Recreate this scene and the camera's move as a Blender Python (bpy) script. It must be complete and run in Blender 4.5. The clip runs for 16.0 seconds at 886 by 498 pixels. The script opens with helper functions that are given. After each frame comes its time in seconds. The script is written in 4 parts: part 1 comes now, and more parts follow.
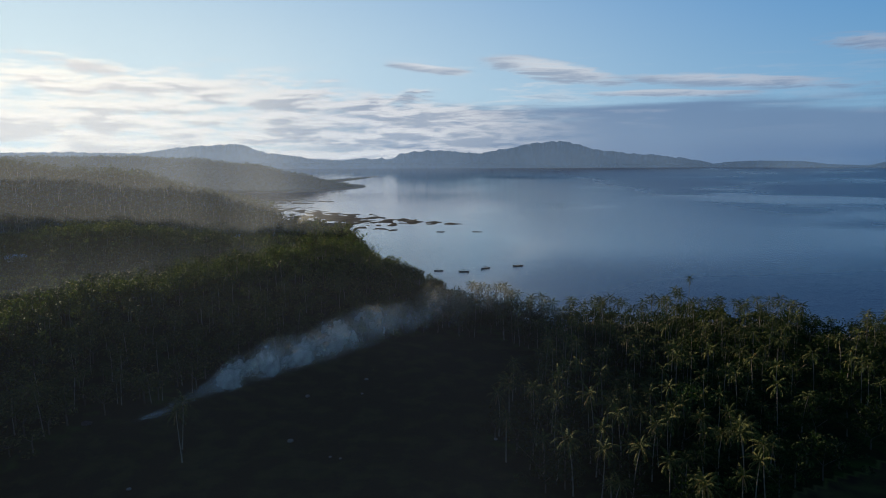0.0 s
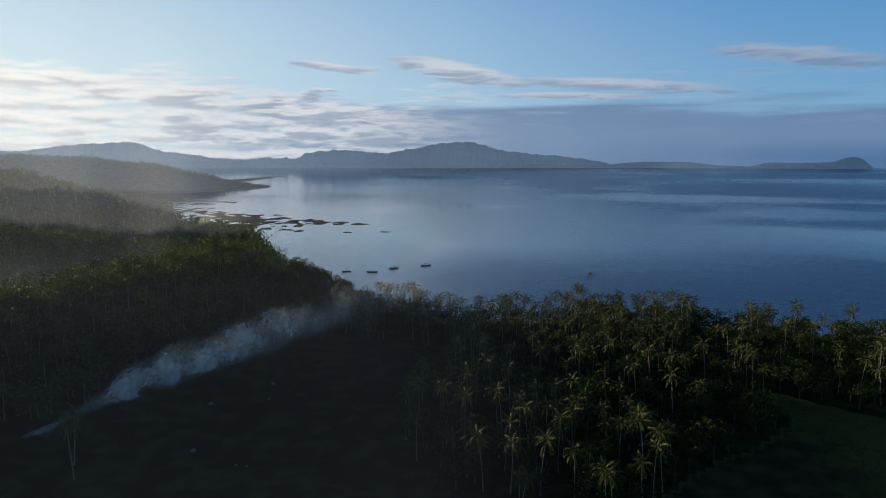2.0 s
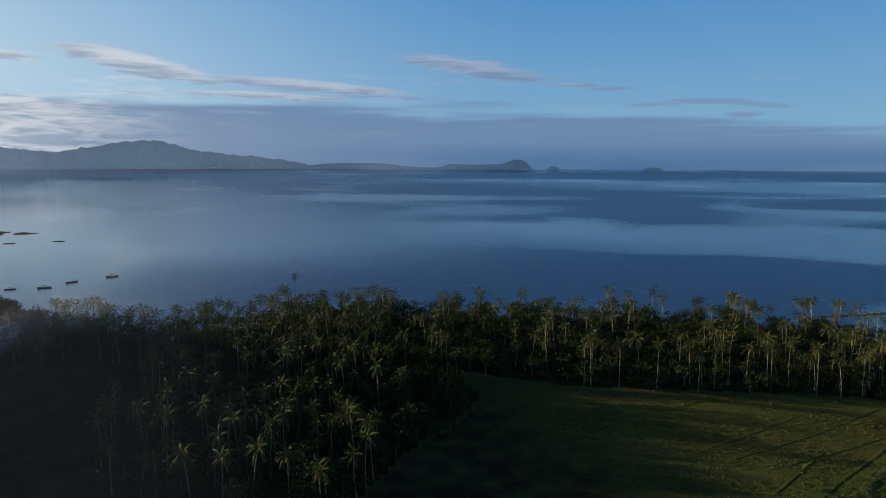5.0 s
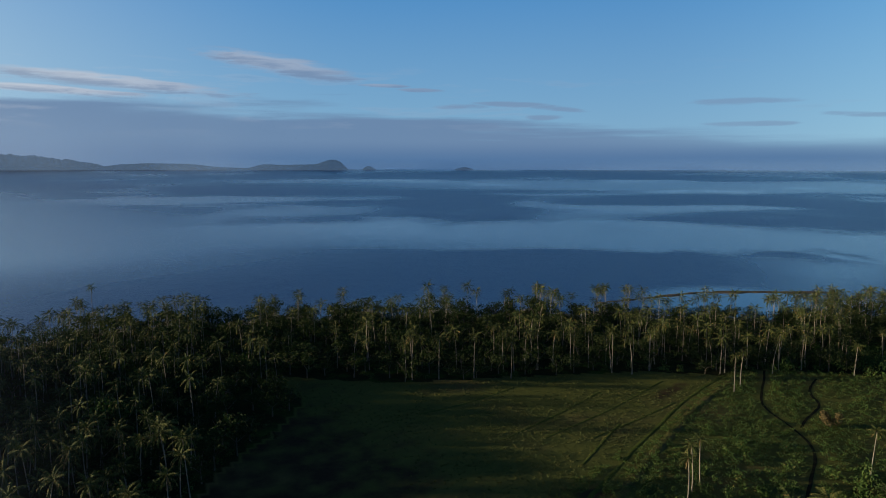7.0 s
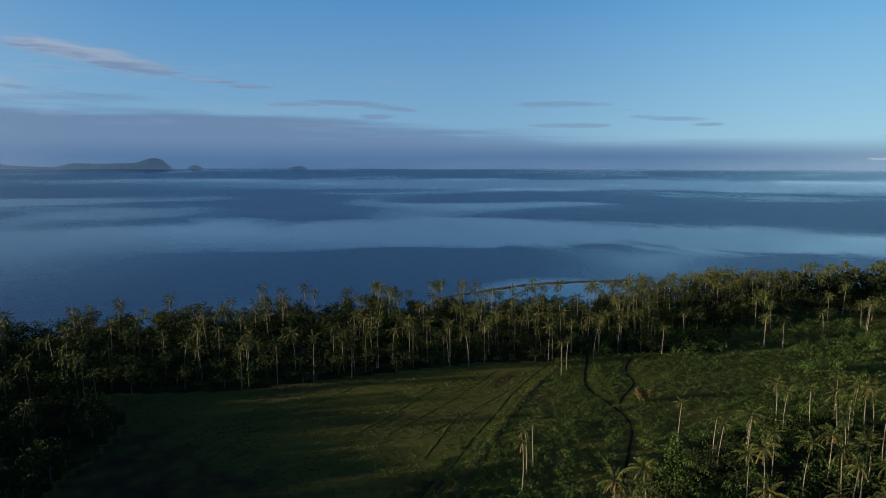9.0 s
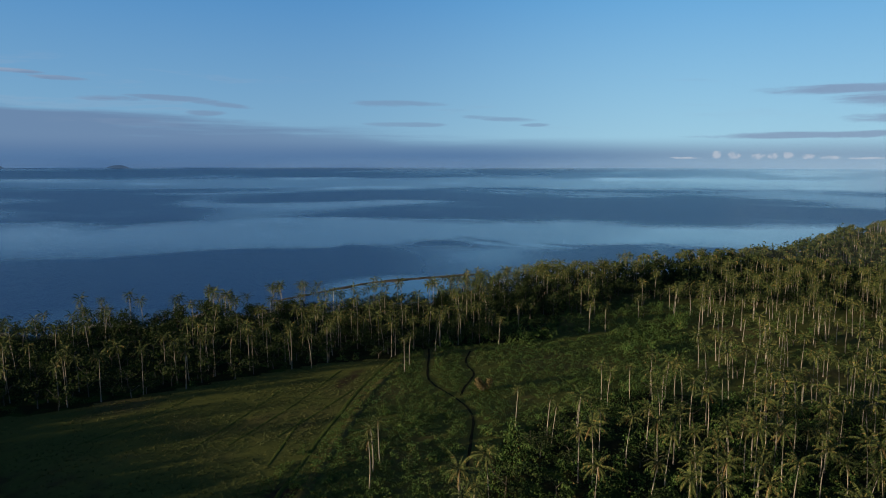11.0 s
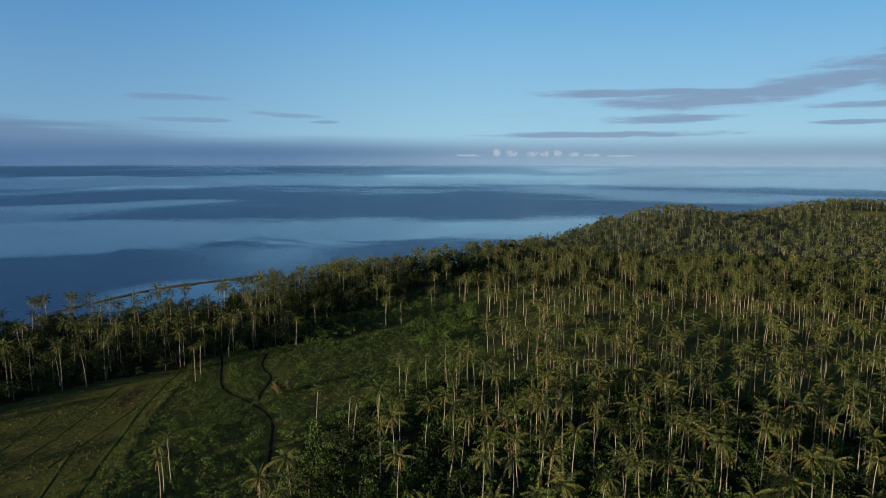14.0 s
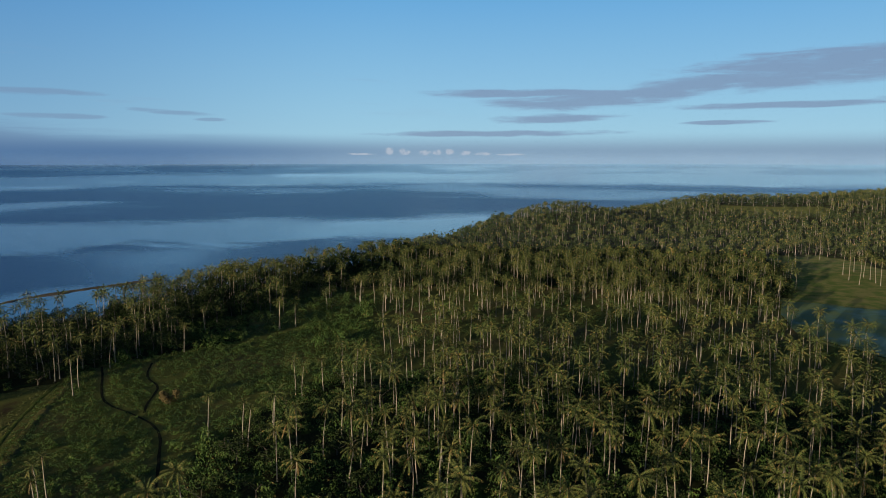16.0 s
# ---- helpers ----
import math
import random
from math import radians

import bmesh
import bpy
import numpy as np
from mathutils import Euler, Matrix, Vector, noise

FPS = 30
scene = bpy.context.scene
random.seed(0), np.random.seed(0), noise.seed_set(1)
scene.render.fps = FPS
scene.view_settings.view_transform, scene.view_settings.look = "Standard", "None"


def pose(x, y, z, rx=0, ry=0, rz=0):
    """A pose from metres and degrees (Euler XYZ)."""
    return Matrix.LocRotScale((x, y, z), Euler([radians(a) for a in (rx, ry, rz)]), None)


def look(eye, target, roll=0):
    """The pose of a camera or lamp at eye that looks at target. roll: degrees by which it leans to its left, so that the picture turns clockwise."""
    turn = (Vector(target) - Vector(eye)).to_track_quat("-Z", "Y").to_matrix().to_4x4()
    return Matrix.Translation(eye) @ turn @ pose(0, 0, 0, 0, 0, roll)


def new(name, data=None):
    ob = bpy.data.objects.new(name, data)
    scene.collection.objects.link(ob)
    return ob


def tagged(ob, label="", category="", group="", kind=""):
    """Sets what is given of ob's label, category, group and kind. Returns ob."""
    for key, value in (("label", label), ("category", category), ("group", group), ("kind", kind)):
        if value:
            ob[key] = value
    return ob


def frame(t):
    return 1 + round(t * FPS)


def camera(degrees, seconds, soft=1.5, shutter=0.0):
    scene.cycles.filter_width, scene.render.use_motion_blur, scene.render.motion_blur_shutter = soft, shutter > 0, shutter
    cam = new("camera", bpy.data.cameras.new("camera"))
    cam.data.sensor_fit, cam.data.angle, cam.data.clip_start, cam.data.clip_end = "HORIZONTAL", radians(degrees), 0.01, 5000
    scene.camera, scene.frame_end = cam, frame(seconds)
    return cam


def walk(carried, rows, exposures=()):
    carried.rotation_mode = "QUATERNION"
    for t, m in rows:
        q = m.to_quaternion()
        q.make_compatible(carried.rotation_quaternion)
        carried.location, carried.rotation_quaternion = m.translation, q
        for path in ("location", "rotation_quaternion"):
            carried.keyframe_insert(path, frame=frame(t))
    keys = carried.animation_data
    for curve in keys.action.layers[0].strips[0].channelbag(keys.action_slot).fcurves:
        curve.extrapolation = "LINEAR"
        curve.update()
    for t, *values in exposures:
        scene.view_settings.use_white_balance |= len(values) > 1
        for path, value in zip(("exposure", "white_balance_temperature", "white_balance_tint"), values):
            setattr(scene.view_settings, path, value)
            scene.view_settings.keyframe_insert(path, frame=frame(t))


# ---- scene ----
# A drone that hovers 90 m above the sea and turns to the right.
EYE = 90.0
cam = camera(64.91, 16.0, soft=1.0)
PATH = [
    (0.0, pose(0, 0, EYE, 82.94, 0.23, 0.00)),
    (0.5, pose(0, 0, EYE, 82.93, 0.16, -2.36)),
    (1.0, pose(0, 0, EYE, 82.93, 0.13, -4.16)),
    (1.5, pose(0, 0, EYE, 82.92, 0.02, -5.94)),
    (2.0, pose(0, 0, EYE, 82.92, 0.00, -7.58)),
    (2.5, pose(0, 0, EYE, 82.94, -0.07, -9.93)),
    (3.0, pose(0, 0, EYE, 82.95, -0.13, -13.69)),
    (3.5, pose(0, 0, EYE, 82.97, -0.20, -18.20)),
    (4.0, pose(0, 0, EYE, 83.00, -0.22, -23.25)),
    (4.5, pose(0, 0, EYE, 83.02, -0.23, -27.69)),
    (7.0, pose(0, 0, EYE, 83.09, -0.09, -46.82)),
    (7.5, pose(0, 0, EYE, 83.08, -0.05, -50.27)),
    (8.0, pose(0, 0, EYE, 83.07, -0.08, -53.70)),
    (8.5, pose(0, 0, EYE, 83.05, -0.01, -56.84)),
    (9.0, pose(0, 0, EYE, 83.03, -0.12, -60.24)),
    (11.5, pose(0, 0, EYE, 82.92, -0.05, -76.44)),
    (12.0, pose(0, 0, EYE, 82.90, -0.05, -79.40)),
    (12.5, pose(0, 0, EYE, 82.84, -0.07, -82.47)),
    (13.0, pose(0, 0, EYE, 82.81, -0.07, -85.27)),
    (13.5, pose(0, 0, EYE, 82.78, -0.10, -87.76)),
    (14.0, pose(0, 0, EYE, 82.75, -0.07, -90.32)),
    (14.5, pose(0, 0, EYE, 82.73, -0.03, -92.42)),
    (15.0, pose(0, 0, EYE, 82.69, -0.02, -94.72)),
    (15.5, pose(0, 0, EYE, 82.67, -0.00, -97.01)),
    (16.0, pose(0, 0, EYE, 82.64, 0.02, -99.04)),
]
walk(cam, PATH)

# ---------------------------------------------------------------- light
SUN_AZ, SUN_EL = 43.0, 6.8          # degrees to the left of the y axis, and above the sea


def heading(az, el=0.0):
    a, e = radians(az), radians(el)
    return Vector((-math.sin(a) * math.cos(e), math.cos(a) * math.cos(e), math.sin(e)))


SUN_WAY = heading(SUN_AZ, SUN_EL)
sun_data = bpy.data.lights.new("sun", "SUN")
sun_data.energy, sun_data.angle, sun_data.color = 4.4, radians(0.8), (1.0, 0.83, 0.57)
sun = new("sun", sun_data)
sun.matrix_world = look(SUN_WAY * 3000, (0, 0, 0))
scene.view_settings.exposure = 1.0


class Nodes:
    """Short writing for node trees."""

    def __init__(self, tree):
        self.t = tree
        tree.nodes.clear()

    def node(self, kind, props=(), **ins):
        n = self.t.nodes.new(kind)
        for k, v in dict(props).items():
            setattr(n, k, v)
        for k, v in ins.items():
            self.put(n, k.replace("_", " "), v)
        return n

    def put(self, n, key, v):
        s = n.inputs[int(key)] if key.isdigit() else n.inputs[key]
        if isinstance(v, bpy.types.NodeSocket):
            self.t.links.new(v, s)
        elif isinstance(v, bpy.types.Node):
            self.t.links.new(v.outputs[0], s)
        else:
            s.default_value = v

    def math(self, op, a, b=0.0, c=0.0, clamp=False):
        n = self.t.nodes.new("ShaderNodeMath")
        n.operation, n.use_clamp = op, clamp
        for i, v in enumerate((a, b, c)):
            self.put(n, str(i), v)
        return n.outputs[0]

    def vmath(self, op, a, b=(0, 0, 0)):
        n = self.t.nodes.new("ShaderNodeVectorMath")
        n.operation = op
        self.put(n, "0", a)
        self.put(n, "1", b)
        return n.outputs["Value"] if op in ("DOT_PRODUCT", "LENGTH") else n.outputs[0]

    def ramp(self, v, lo, hi, a=0.0, b=1.0, smooth=True):
        n = self.t.nodes.new("ShaderNodeMapRange")
        n.interpolation_type = "SMOOTHSTEP" if smooth else "LINEAR"
        for k, x in (("Value", v), ("From Min", lo), ("From Max", hi), ("To Min", a), ("To Max", b)):
            self.put(n, k, x)
        return n.outputs[0]

    def noise(self, vec, scale, detail=4.0, rough=0.55, dist=0.0):
        n = self.t.nodes.new("ShaderNodeTexNoise")
        for k, x in (("Vector", vec), ("Scale", scale), ("Detail", detail), ("Roughness", rough), ("Distortion", dist)):
            self.put(n, k, x)
        return n.outputs["Fac"]

    def mix(self, f, a, b, blend="MIX"):
        n = self.t.nodes.new("ShaderNodeMix")
        n.data_type, n.blend_type = "RGBA", blend
        for i, v in ((0, f), (6, a), (7, b)):
            s = n.inputs[i]
            if isinstance(v, bpy.types.NodeSocket):
                self.t.links.new(v, s)
            else:
                s.default_value = v if i == 0 else (*v[:3], 1.0)
        return n.outputs[2]

    def xyz(self, x, y, z):
        n = self.t.nodes.new("ShaderNodeCombineXYZ")
        for i, v in enumerate((x, y, z)):
            self.put(n, str(i), v)
        return n.outputs[0]

    def scaled(self, vec, sx, sy, sz, ox=0.0, oy=0.0, oz=0.0):
        n = self.t.nodes.new("ShaderNodeMapping")
        self.put(n, "Vector", vec)
        n.inputs["Scale"].default_value, n.inputs["Location"].default_value = (sx, sy, sz), (ox, oy, oz)
        return n.outputs[0]


# Sky: clear blue, a broken bank of cloud towards the sun, a grey-violet layer low over the sea.
world = bpy.data.worlds.new("sky")
scene.world = world
world.use_nodes = True
W = Nodes(world.node_tree)
sky = W.node("ShaderNodeTexSky", dict(sky_type="NISHITA", sun_disc=False, sun_elevation=radians(SUN_EL), sun_rotation=radians(-SUN_AZ),
                                      altitude=0, air_density=1.0, dust_density=0.4, ozone_density=2.5))
way = W.vmath("NORMALIZE", W.node("ShaderNodeTexCoord").outputs["Generated"])
sep = W.node("ShaderNodeSeparateXYZ", Vector=way)
dx, dy, dz = sep.outputs
el = W.math("MULTIPLY", W.math("ARCSINE", dz), 57.296)
az = W.math("MULTIPLY", W.math("ARCTAN2", W.math("MULTIPLY", dx, -1.0), dy), 57.296)   # degrees to the left of the y axis
near_sun = W.vmath("DOT_PRODUCT", way, tuple(SUN_WAY))
glow = W.ramp(near_sun, 0.80, 1.0)                       # 1 towards the sun
wide = W.ramp(near_sun, 0.40, 1.0)
flat = W.xyz(W.math("MULTIPLY", az, 0.06), W.math("MULTIPLY", el, 0.36), 0.0)


def between(v, a, b, c, d):
    """1 from b to c, fading to 0 at a and d."""
    return W.math("MULTIPLY", W.ramp(v, a, b), W.ramp(v, d, c))


# clear sky
blue = W.mix(W.ramp(el, 1.0, 13.0, smooth=False), (0.23, 0.45, 0.66), (0.088, 0.29, 0.60))
blue = W.mix(W.ramp(el, 13.0, 32.0), blue, (0.014, 0.042, 0.120))
blue = W.mix(between(az, -200, -150, -95, -60), blue, W.mix(1.0, blue, (1.55, 1.42, 1.25), "MULTIPLY"))
blue = W.mix(between(el, -2.0, -0.5, 0.6, 2.2), blue, W.mix(W.ramp(az, -70, -100), (0.13, 0.27, 0.47), (0.22, 0.37, 0.55)))
clear = W.mix(W.ramp(el, 5.0, 45.0, 0.88, 0.94), W.mix(1.0, sky.outputs[0], (0.10, 0.105, 0.12), "MULTIPLY"), blue)
halo = W.math("POWER", W.ramp(near_sun, 0.08, 1.0, smooth=False), 2.1)
clear = W.mix(W.math("MULTIPLY", W.ramp(el, 34.0, 1.0), halo), clear, (0.75, 0.90, 0.94))
# broken bank towards the sun
n1 = W.noise(W.scaled(flat, 1.2, 1.05, 1, 3.1, 0.4), 2.9, 10, 0.63, 0.15)
lump = W.noise(W.scaled(flat, 0.7, 0.2, 1, 9.0, 0.0), 1.5, 3)
top = W.math("ADD", W.math("ADD", W.ramp(az, -14, 13, 4.9, 7.7, False), W.ramp(az, 13, 33, 0.0, 0.9, False)), W.math("MULTIPLY", W.math("SUBTRACT", lump, 0.5), 1.6))
inbank = W.ramp(W.math("SUBTRACT", top, el), -0.7, 2.2)
bank = W.ramp(n1, W.math("SUBTRACT", 0.66, W.math("MULTIPLY", inbank, 0.33)), W.math("SUBTRACT", 0.86, W.math("MULTIPLY", inbank, 0.34)))
bank = W.math("MULTIPLY", bank, W.math("MULTIPLY", W.ramp(az, -15, 5), W.ramp(inbank, 0.02, 0.22)))
# low layer over the sea
n2 = W.noise(W.scaled(flat, 0.5, 1.3, 1, 7.0, 2.0), 1.6, 6, 0.55)
ltop = W.math("ADD", W.ramp(az, -95, -20, 1.6, 4.6), W.math("MULTIPLY", W.math("SUBTRACT", n2, 0.5), 5.5))
low = W.math("MULTIPLY", W.ramp(W.math("SUBTRACT", ltop, el), -0.5, 1.0), between(az, -94, -52, 0, 22))
# thin streaks and flat clouds
n3 = W.noise(W.scaled(flat, 0.8, 1.35, 1, 1.7, 5.0), 1.9, 7, 0.62, 0.3)
streak = W.math("MULTIPLY", W.ramp(n3, W.ramp(az, -75, -45, 0.58, 0.53), W.ramp(az, -75, -45, 0.70, 0.64)), W.math("MULTIPLY", between(el, 1.5, 4.0, 6.6, 8.6), W.ramp(az, -92, -30, 0.45, 1.0)))
# single flat clouds: azimuth, height, half-width, half-height, rise per degree
single, upper = 0.0, 0.0
n6 = W.noise(W.scaled(flat, 1.3, 1.9, 1, 4.4, 3.0), 2.4, 8, 0.64, 0.35)
CLOUDS = [(1.0, 7.4, 3.8, 0.40, 0.13), (-9.0, 7.1, 6.0, 0.85, 0.17), (-22.5, 5.95, 8.5, 0.55, 0.07), (-18.0, 5.2, 7.0, 0.30, 0.03), (-34.0, 7.6, 6.4, 0.80, 0.13),
          (-42.0, 6.25, 2.0, 0.17, 0.02), (-45.0, 5.9, 2.0, 0.17, 0.02), (-48.3, 4.65, 2.4, 0.24, 0.0), (-52.3, 4.8, 3.4, 0.22, 0.03), (-56.0, 4.45, 2.6, 0.24, 0.1),
          (-55.0, 3.75, 1.5, 0.22, 0.0), (-69.8, 4.68, 3.8, 0.27, 0.0), (-70.6, 3.07, 3.4, 0.24, 0.0), (-78.4, 3.5, 3.0, 0.22, 0.05), (-81.0, 3.03, 1.2, 0.15, 0.0)]
GREY_CLOUDS = [(-106.0, 5.2, 8.5, 0.36, 0.0), (-110.0, 4.6, 7.5, 0.75, -0.02), (-117.5, 5.4, 7.0, 0.95, -0.14), (-128.0, 6.5, 12.0, 1.35, -0.05), (-107.5, 3.2, 5.4, 0.36, -0.01),
               (-124.0, 3.9, 8.5, 0.26, 0.0), (-103.0, 2.05, 10.0, 0.26, 0.0), (-121.0, 2.73, 3.0, 0.19, 0.0), (-140.0, 4.0, 9.0, 0.7, 0.0)]


def flat_cloud(ca, ce, cw, ch, rise):
    """How thick a flat cloud is, and how high in it a direction lies (-1 to 1)."""
    across = W.math("SUBTRACT", az, ca)
    v = W.math("DIVIDE", W.math("SUBTRACT", W.math("SUBTRACT", el, ce), W.math("MULTIPLY", across, rise)), ch)
    u = W.math("DIVIDE", across, cw)
    d2 = W.math("ADD", W.math("MULTIPLY", u, u), W.math("MULTIPLY", v, v))
    return W.ramp(W.math("SUBTRACT", W.math("MULTIPLY", n6, 3.4), d2), 0.40, 1.5), v


for row in CLOUDS:
    thick, v = flat_cloud(*row)
    single = W.math("MAXIMUM", single, thick)
    upper = W.math("ADD", upper, W.math("MULTIPLY", thick, W.math("SUBTRACT", v, upper)))
slant = 0.0
for row in GREY_CLOUDS:
    slant = W.math("MAXIMUM", slant, flat_cloud(*row)[0])
# small bright heaps far out
n5 = W.noise(W.scaled(flat, 16.0, 3.2, 1, 2.0, 1.0), 2.2, 4, 0.6)
heaps = 0.0
for ca, ce, cw, ch in ((-94.7, 0.62, 0.42, 0.34), (-95.9, 0.55, 0.55, 0.30), (-97.6, 0.50, 0.55, 0.26), (-98.6, 0.55, 0.42, 0.30), (-99.6, 0.60, 0.40, 0.32), (-100.8, 0.48, 0.50, 0.24), (-102.4, 0.42, 0.80, 0.16), (-92.5, 0.40, 1.4, 0.10), (-104.5, 0.36, 1.4, 0.10)):
    u, v = W.math("DIVIDE", W.math("SUBTRACT", az, ca), cw), W.math("DIVIDE", W.math("SUBTRACT", el, ce), ch)
    heaps = W.math("MAXIMUM", heaps, W.ramp(W.math("SUBTRACT", W.math("MULTIPLY", n5, 3.0), W.math("ADD", W.math("MULTIPLY", u, u), W.math("MULTIPLY", v, v))), 0.5, 1.6))
lit = W.mix(glow, W.mix(W.ramp(near_sun, 0.15, 0.80), (0.34, 0.41, 0.54), (0.72, 0.74, 0.77)), (1.08, 1.04, 0.95))
dark = W.mix(glow, W.mix(W.ramp(near_sun, 0.15, 0.80), (0.18, 0.26, 0.41), (0.34, 0.40, 0.50)), (0.78, 0.77, 0.76))
shade = W.ramp(W.noise(W.scaled(flat, 1.2, 1.05, 1, 3.1, 0.52), 2.9, 8, 0.62, 0.15), 0.47, 0.60)
col = W.mix(W.math("MULTIPLY", low, 0.88), clear, W.mix(glow, W.mix(wide, (0.140, 0.228, 0.385), (0.225, 0.275, 0.40)), (0.70, 0.69, 0.68)))
col = W.mix(W.math("MULTIPLY", W.math("MULTIPLY", W.ramp(el, 2.0, 0.1), between(az, -98, -72, -40, -12)), 0.75), col, (0.070, 0.165, 0.335))
col = W.mix(W.math("MULTIPLY", streak, W.ramp(az, -20, 5, 0.18, 0.7)), col, W.mix(W.ramp(n3, 0.60, 0.72), lit, dark))
col = W.mix(W.math("MULTIPLY", single, W.ramp(az, -70, -30, 0.5, 0.85)), col, W.mix(W.ramp(W.math("ADD", upper, W.math("MULTIPLY", W.math("SUBTRACT", n6, 0.5), -4.0)), -0.7, 0.8, 0.0, W.ramp(az, -50, -37)), dark, lit))
col = W.mix(bank, col, W.mix(shade, lit, dark))
col = W.mix(W.math("MULTIPLY", slant, 0.72), col, (0.20, 0.27, 0.42))
col = W.mix(W.math("MULTIPLY", heaps, 0.7), col, (0.50, 0.55, 0.63))
col = W.mix(W.ramp(el, -0.2, -6.0), col, (0.05, 0.12, 0.22))
W.node("ShaderNodeOutputWorld", Surface=W.node("ShaderNodeBackground", Color=col, Strength=0.495))


# ---------------------------------------------------------------- materials
def material(name):
    m = bpy.data.materials.new(name)
    m.use_nodes = True
    return m, Nodes(m.node_tree)


def leaf_material(name, dark, light, dry, dry_share=0.12, gloss=0.72, glow_through=0.12):
    m, N = material(name)
    rnd = N.node("ShaderNodeNewGeometry").outputs["Random Per Island"]
    obj = N.node("ShaderNodeObjectInfo").outputs["Random"]
    both = N.math("FRACT", N.math("ADD", rnd, N.math("MULTIPLY", obj, 7.31)))
    pos = N.node("ShaderNodeNewGeometry").outputs["Position"]
    big = N.math("ADD", N.math("MULTIPLY", N.noise(pos, 0.02, 3), 0.5), N.math("MULTIPLY", N.noise(pos, 0.16, 2), 0.5))
    c = N.mix(N.ramp(N.math("ADD", N.math("MULTIPLY", both, 0.35), N.math("MULTIPLY", big, 0.65)), 0.28, 0.72), dark, light)
    c = N.mix(N.ramp(both, 1.0 - dry_share, 1.0), c, dry)
    c = N.mix(N.math("MULTIPLY", N.ramp(N.noise(pos, 0.21, 1), 0.62, 0.78), 0.22), c, dry)
    b = N.node("ShaderNodeBsdfPrincipled", Base_Color=c, Roughness=gloss, Specular_IOR_Level=0.12)
    tr = N.node("ShaderNodeBsdfTranslucent", Color=N.mix(1.0, c, (0.9, 1.25, 0.6), "MULTIPLY"))
    mx = N.node("ShaderNodeMixShader")
    N.put(mx, "0", glow_through)
    N.put(mx, "1", b)
    N.put(mx, "2", tr)
    N.node("ShaderNodeOutputMaterial", Surface=mx)
    return m


PALM_LEAF = leaf_material("palm_leaf", (0.019, 0.033, 0.010), (0.082, 0.091, 0.025), (0.17, 0.115, 0.040), 0.14, 0.8, 0.06)
TREE_LEAF = leaf_material("tree_leaf", (0.011, 0.020, 0.006), (0.034, 0.047, 0.014), (0.05, 0.045, 0.015), 0.05, 0.8, 0.22)
# olive ridge foliage, its colour lightened to carry the backlight and haze there
BACKLIT_RIDGE_LEAF = leaf_material("backlit_olive_leaf", (0.028, 0.037, 0.013), (0.088, 0.092, 0.034), (0.16, 0.125, 0.055), 0.14, 0.75, 0.26)
SHRUB_LEAF = leaf_material("shrub_leaf", (0.021, 0.047, 0.010), (0.060, 0.096, 0.021), (0.12, 0.085, 0.03), 0.08)
GRASS_BLADE = leaf_material("grass_blade", (0.038, 0.052, 0.013), (0.080, 0.086, 0.024), (0.18, 0.14, 0.05), 0.15)


def bark_material(name, a, b, rings):
    m, N = material(name)
    pos = N.node("ShaderNodeTexCoord").outputs["Object"]
    rnd = N.node("ShaderNodeNewGeometry").outputs["Random Per Island"]
    f = N.math("ADD", N.math("MULTIPLY", N.noise(N.scaled(pos, 1, 1, rings), 1.5, 5, 0.65), 0.7), N.math("MULTIPLY", rnd, 0.3))
    bump = N.node("ShaderNodeBump", Strength=0.6, Distance=0.05, Height=f)
    N.node("ShaderNodeOutputMaterial", Surface=N.node("ShaderNodeBsdfPrincipled", Base_Color=N.mix(f, a, b), Roughness=0.9, Specular_IOR_Level=0.1, Normal=bump))
    return m


PALM_BARK = bark_material("palm_bark", (0.105, 0.09, 0.073), (0.275, 0.243, 0.197), 4.0)
TREE_BARK = bark_material("tree_bark", (0.05, 0.042, 0.032), (0.13, 0.11, 0.085), 0.6)


# ---------------------------------------------------------------- the lie of the land
def smooth(t):
    t = np.clip(t, 0.0, 1.0)
    return t * t * (3 - 2 * t)


COAST_AZ = [-180, -150, -135, -125, -118, -107, -100, -92, -85, -76, -68, -45, -20, -14, -10, -5, 0, 4, 6, 8, 10, 13, 15, 16.5, 18, 25, 40, 180]
COAST_R = [4600, 2500, 1700, 1450, 1200, 950, 740, 610, 530, 470, 440, 425, 418, 405, 385, 415, 450, 520, 680, 950, 1030, 1090, 1380, 1620, 1830, 3500, 4600, 4600]


def ridge(x, y, a, b, ha, hb, wa, wb=None):
    """A ridge from a to b, with crest heights ha and hb and half-widths wa and wb."""
    ax, ay, bx, by = *a, *b
    s = np.clip(((x - ax) * (bx - ax) + (y - ay) * (by - ay)) / ((bx - ax) ** 2 + (by - ay) ** 2), 0, 1)
    dist = np.hypot(x - ax - s * (bx - ax), y - ay - s * (by - ay))
    w = wa + s * ((wb or wa) - wa)
    return (ha + smooth(s) * (hb - ha)) * np.exp(-(dist / w) ** 2)


def ripple(x, y, size, seed=0.0):
    return (np.sin(x / size + 1.3 * np.sin(y / size * 0.7 + seed)) + np.sin(y / size * 1.1 + 1.7 * np.sin(x / size * 0.6 + 2 * seed)) + np.sin((x + y) / size * 0.43 + seed)) / 3


def bowl(r):
    """How far the sheet of the sea lies above zero, far out: it closes the view at the horizon."""
    return 57.0 * np.clip((r - 2000) / 2700, 0, None) ** 1.5


def polar(az, r):
    a = np.radians(az)
    return -r * np.sin(a), r * np.cos(a)


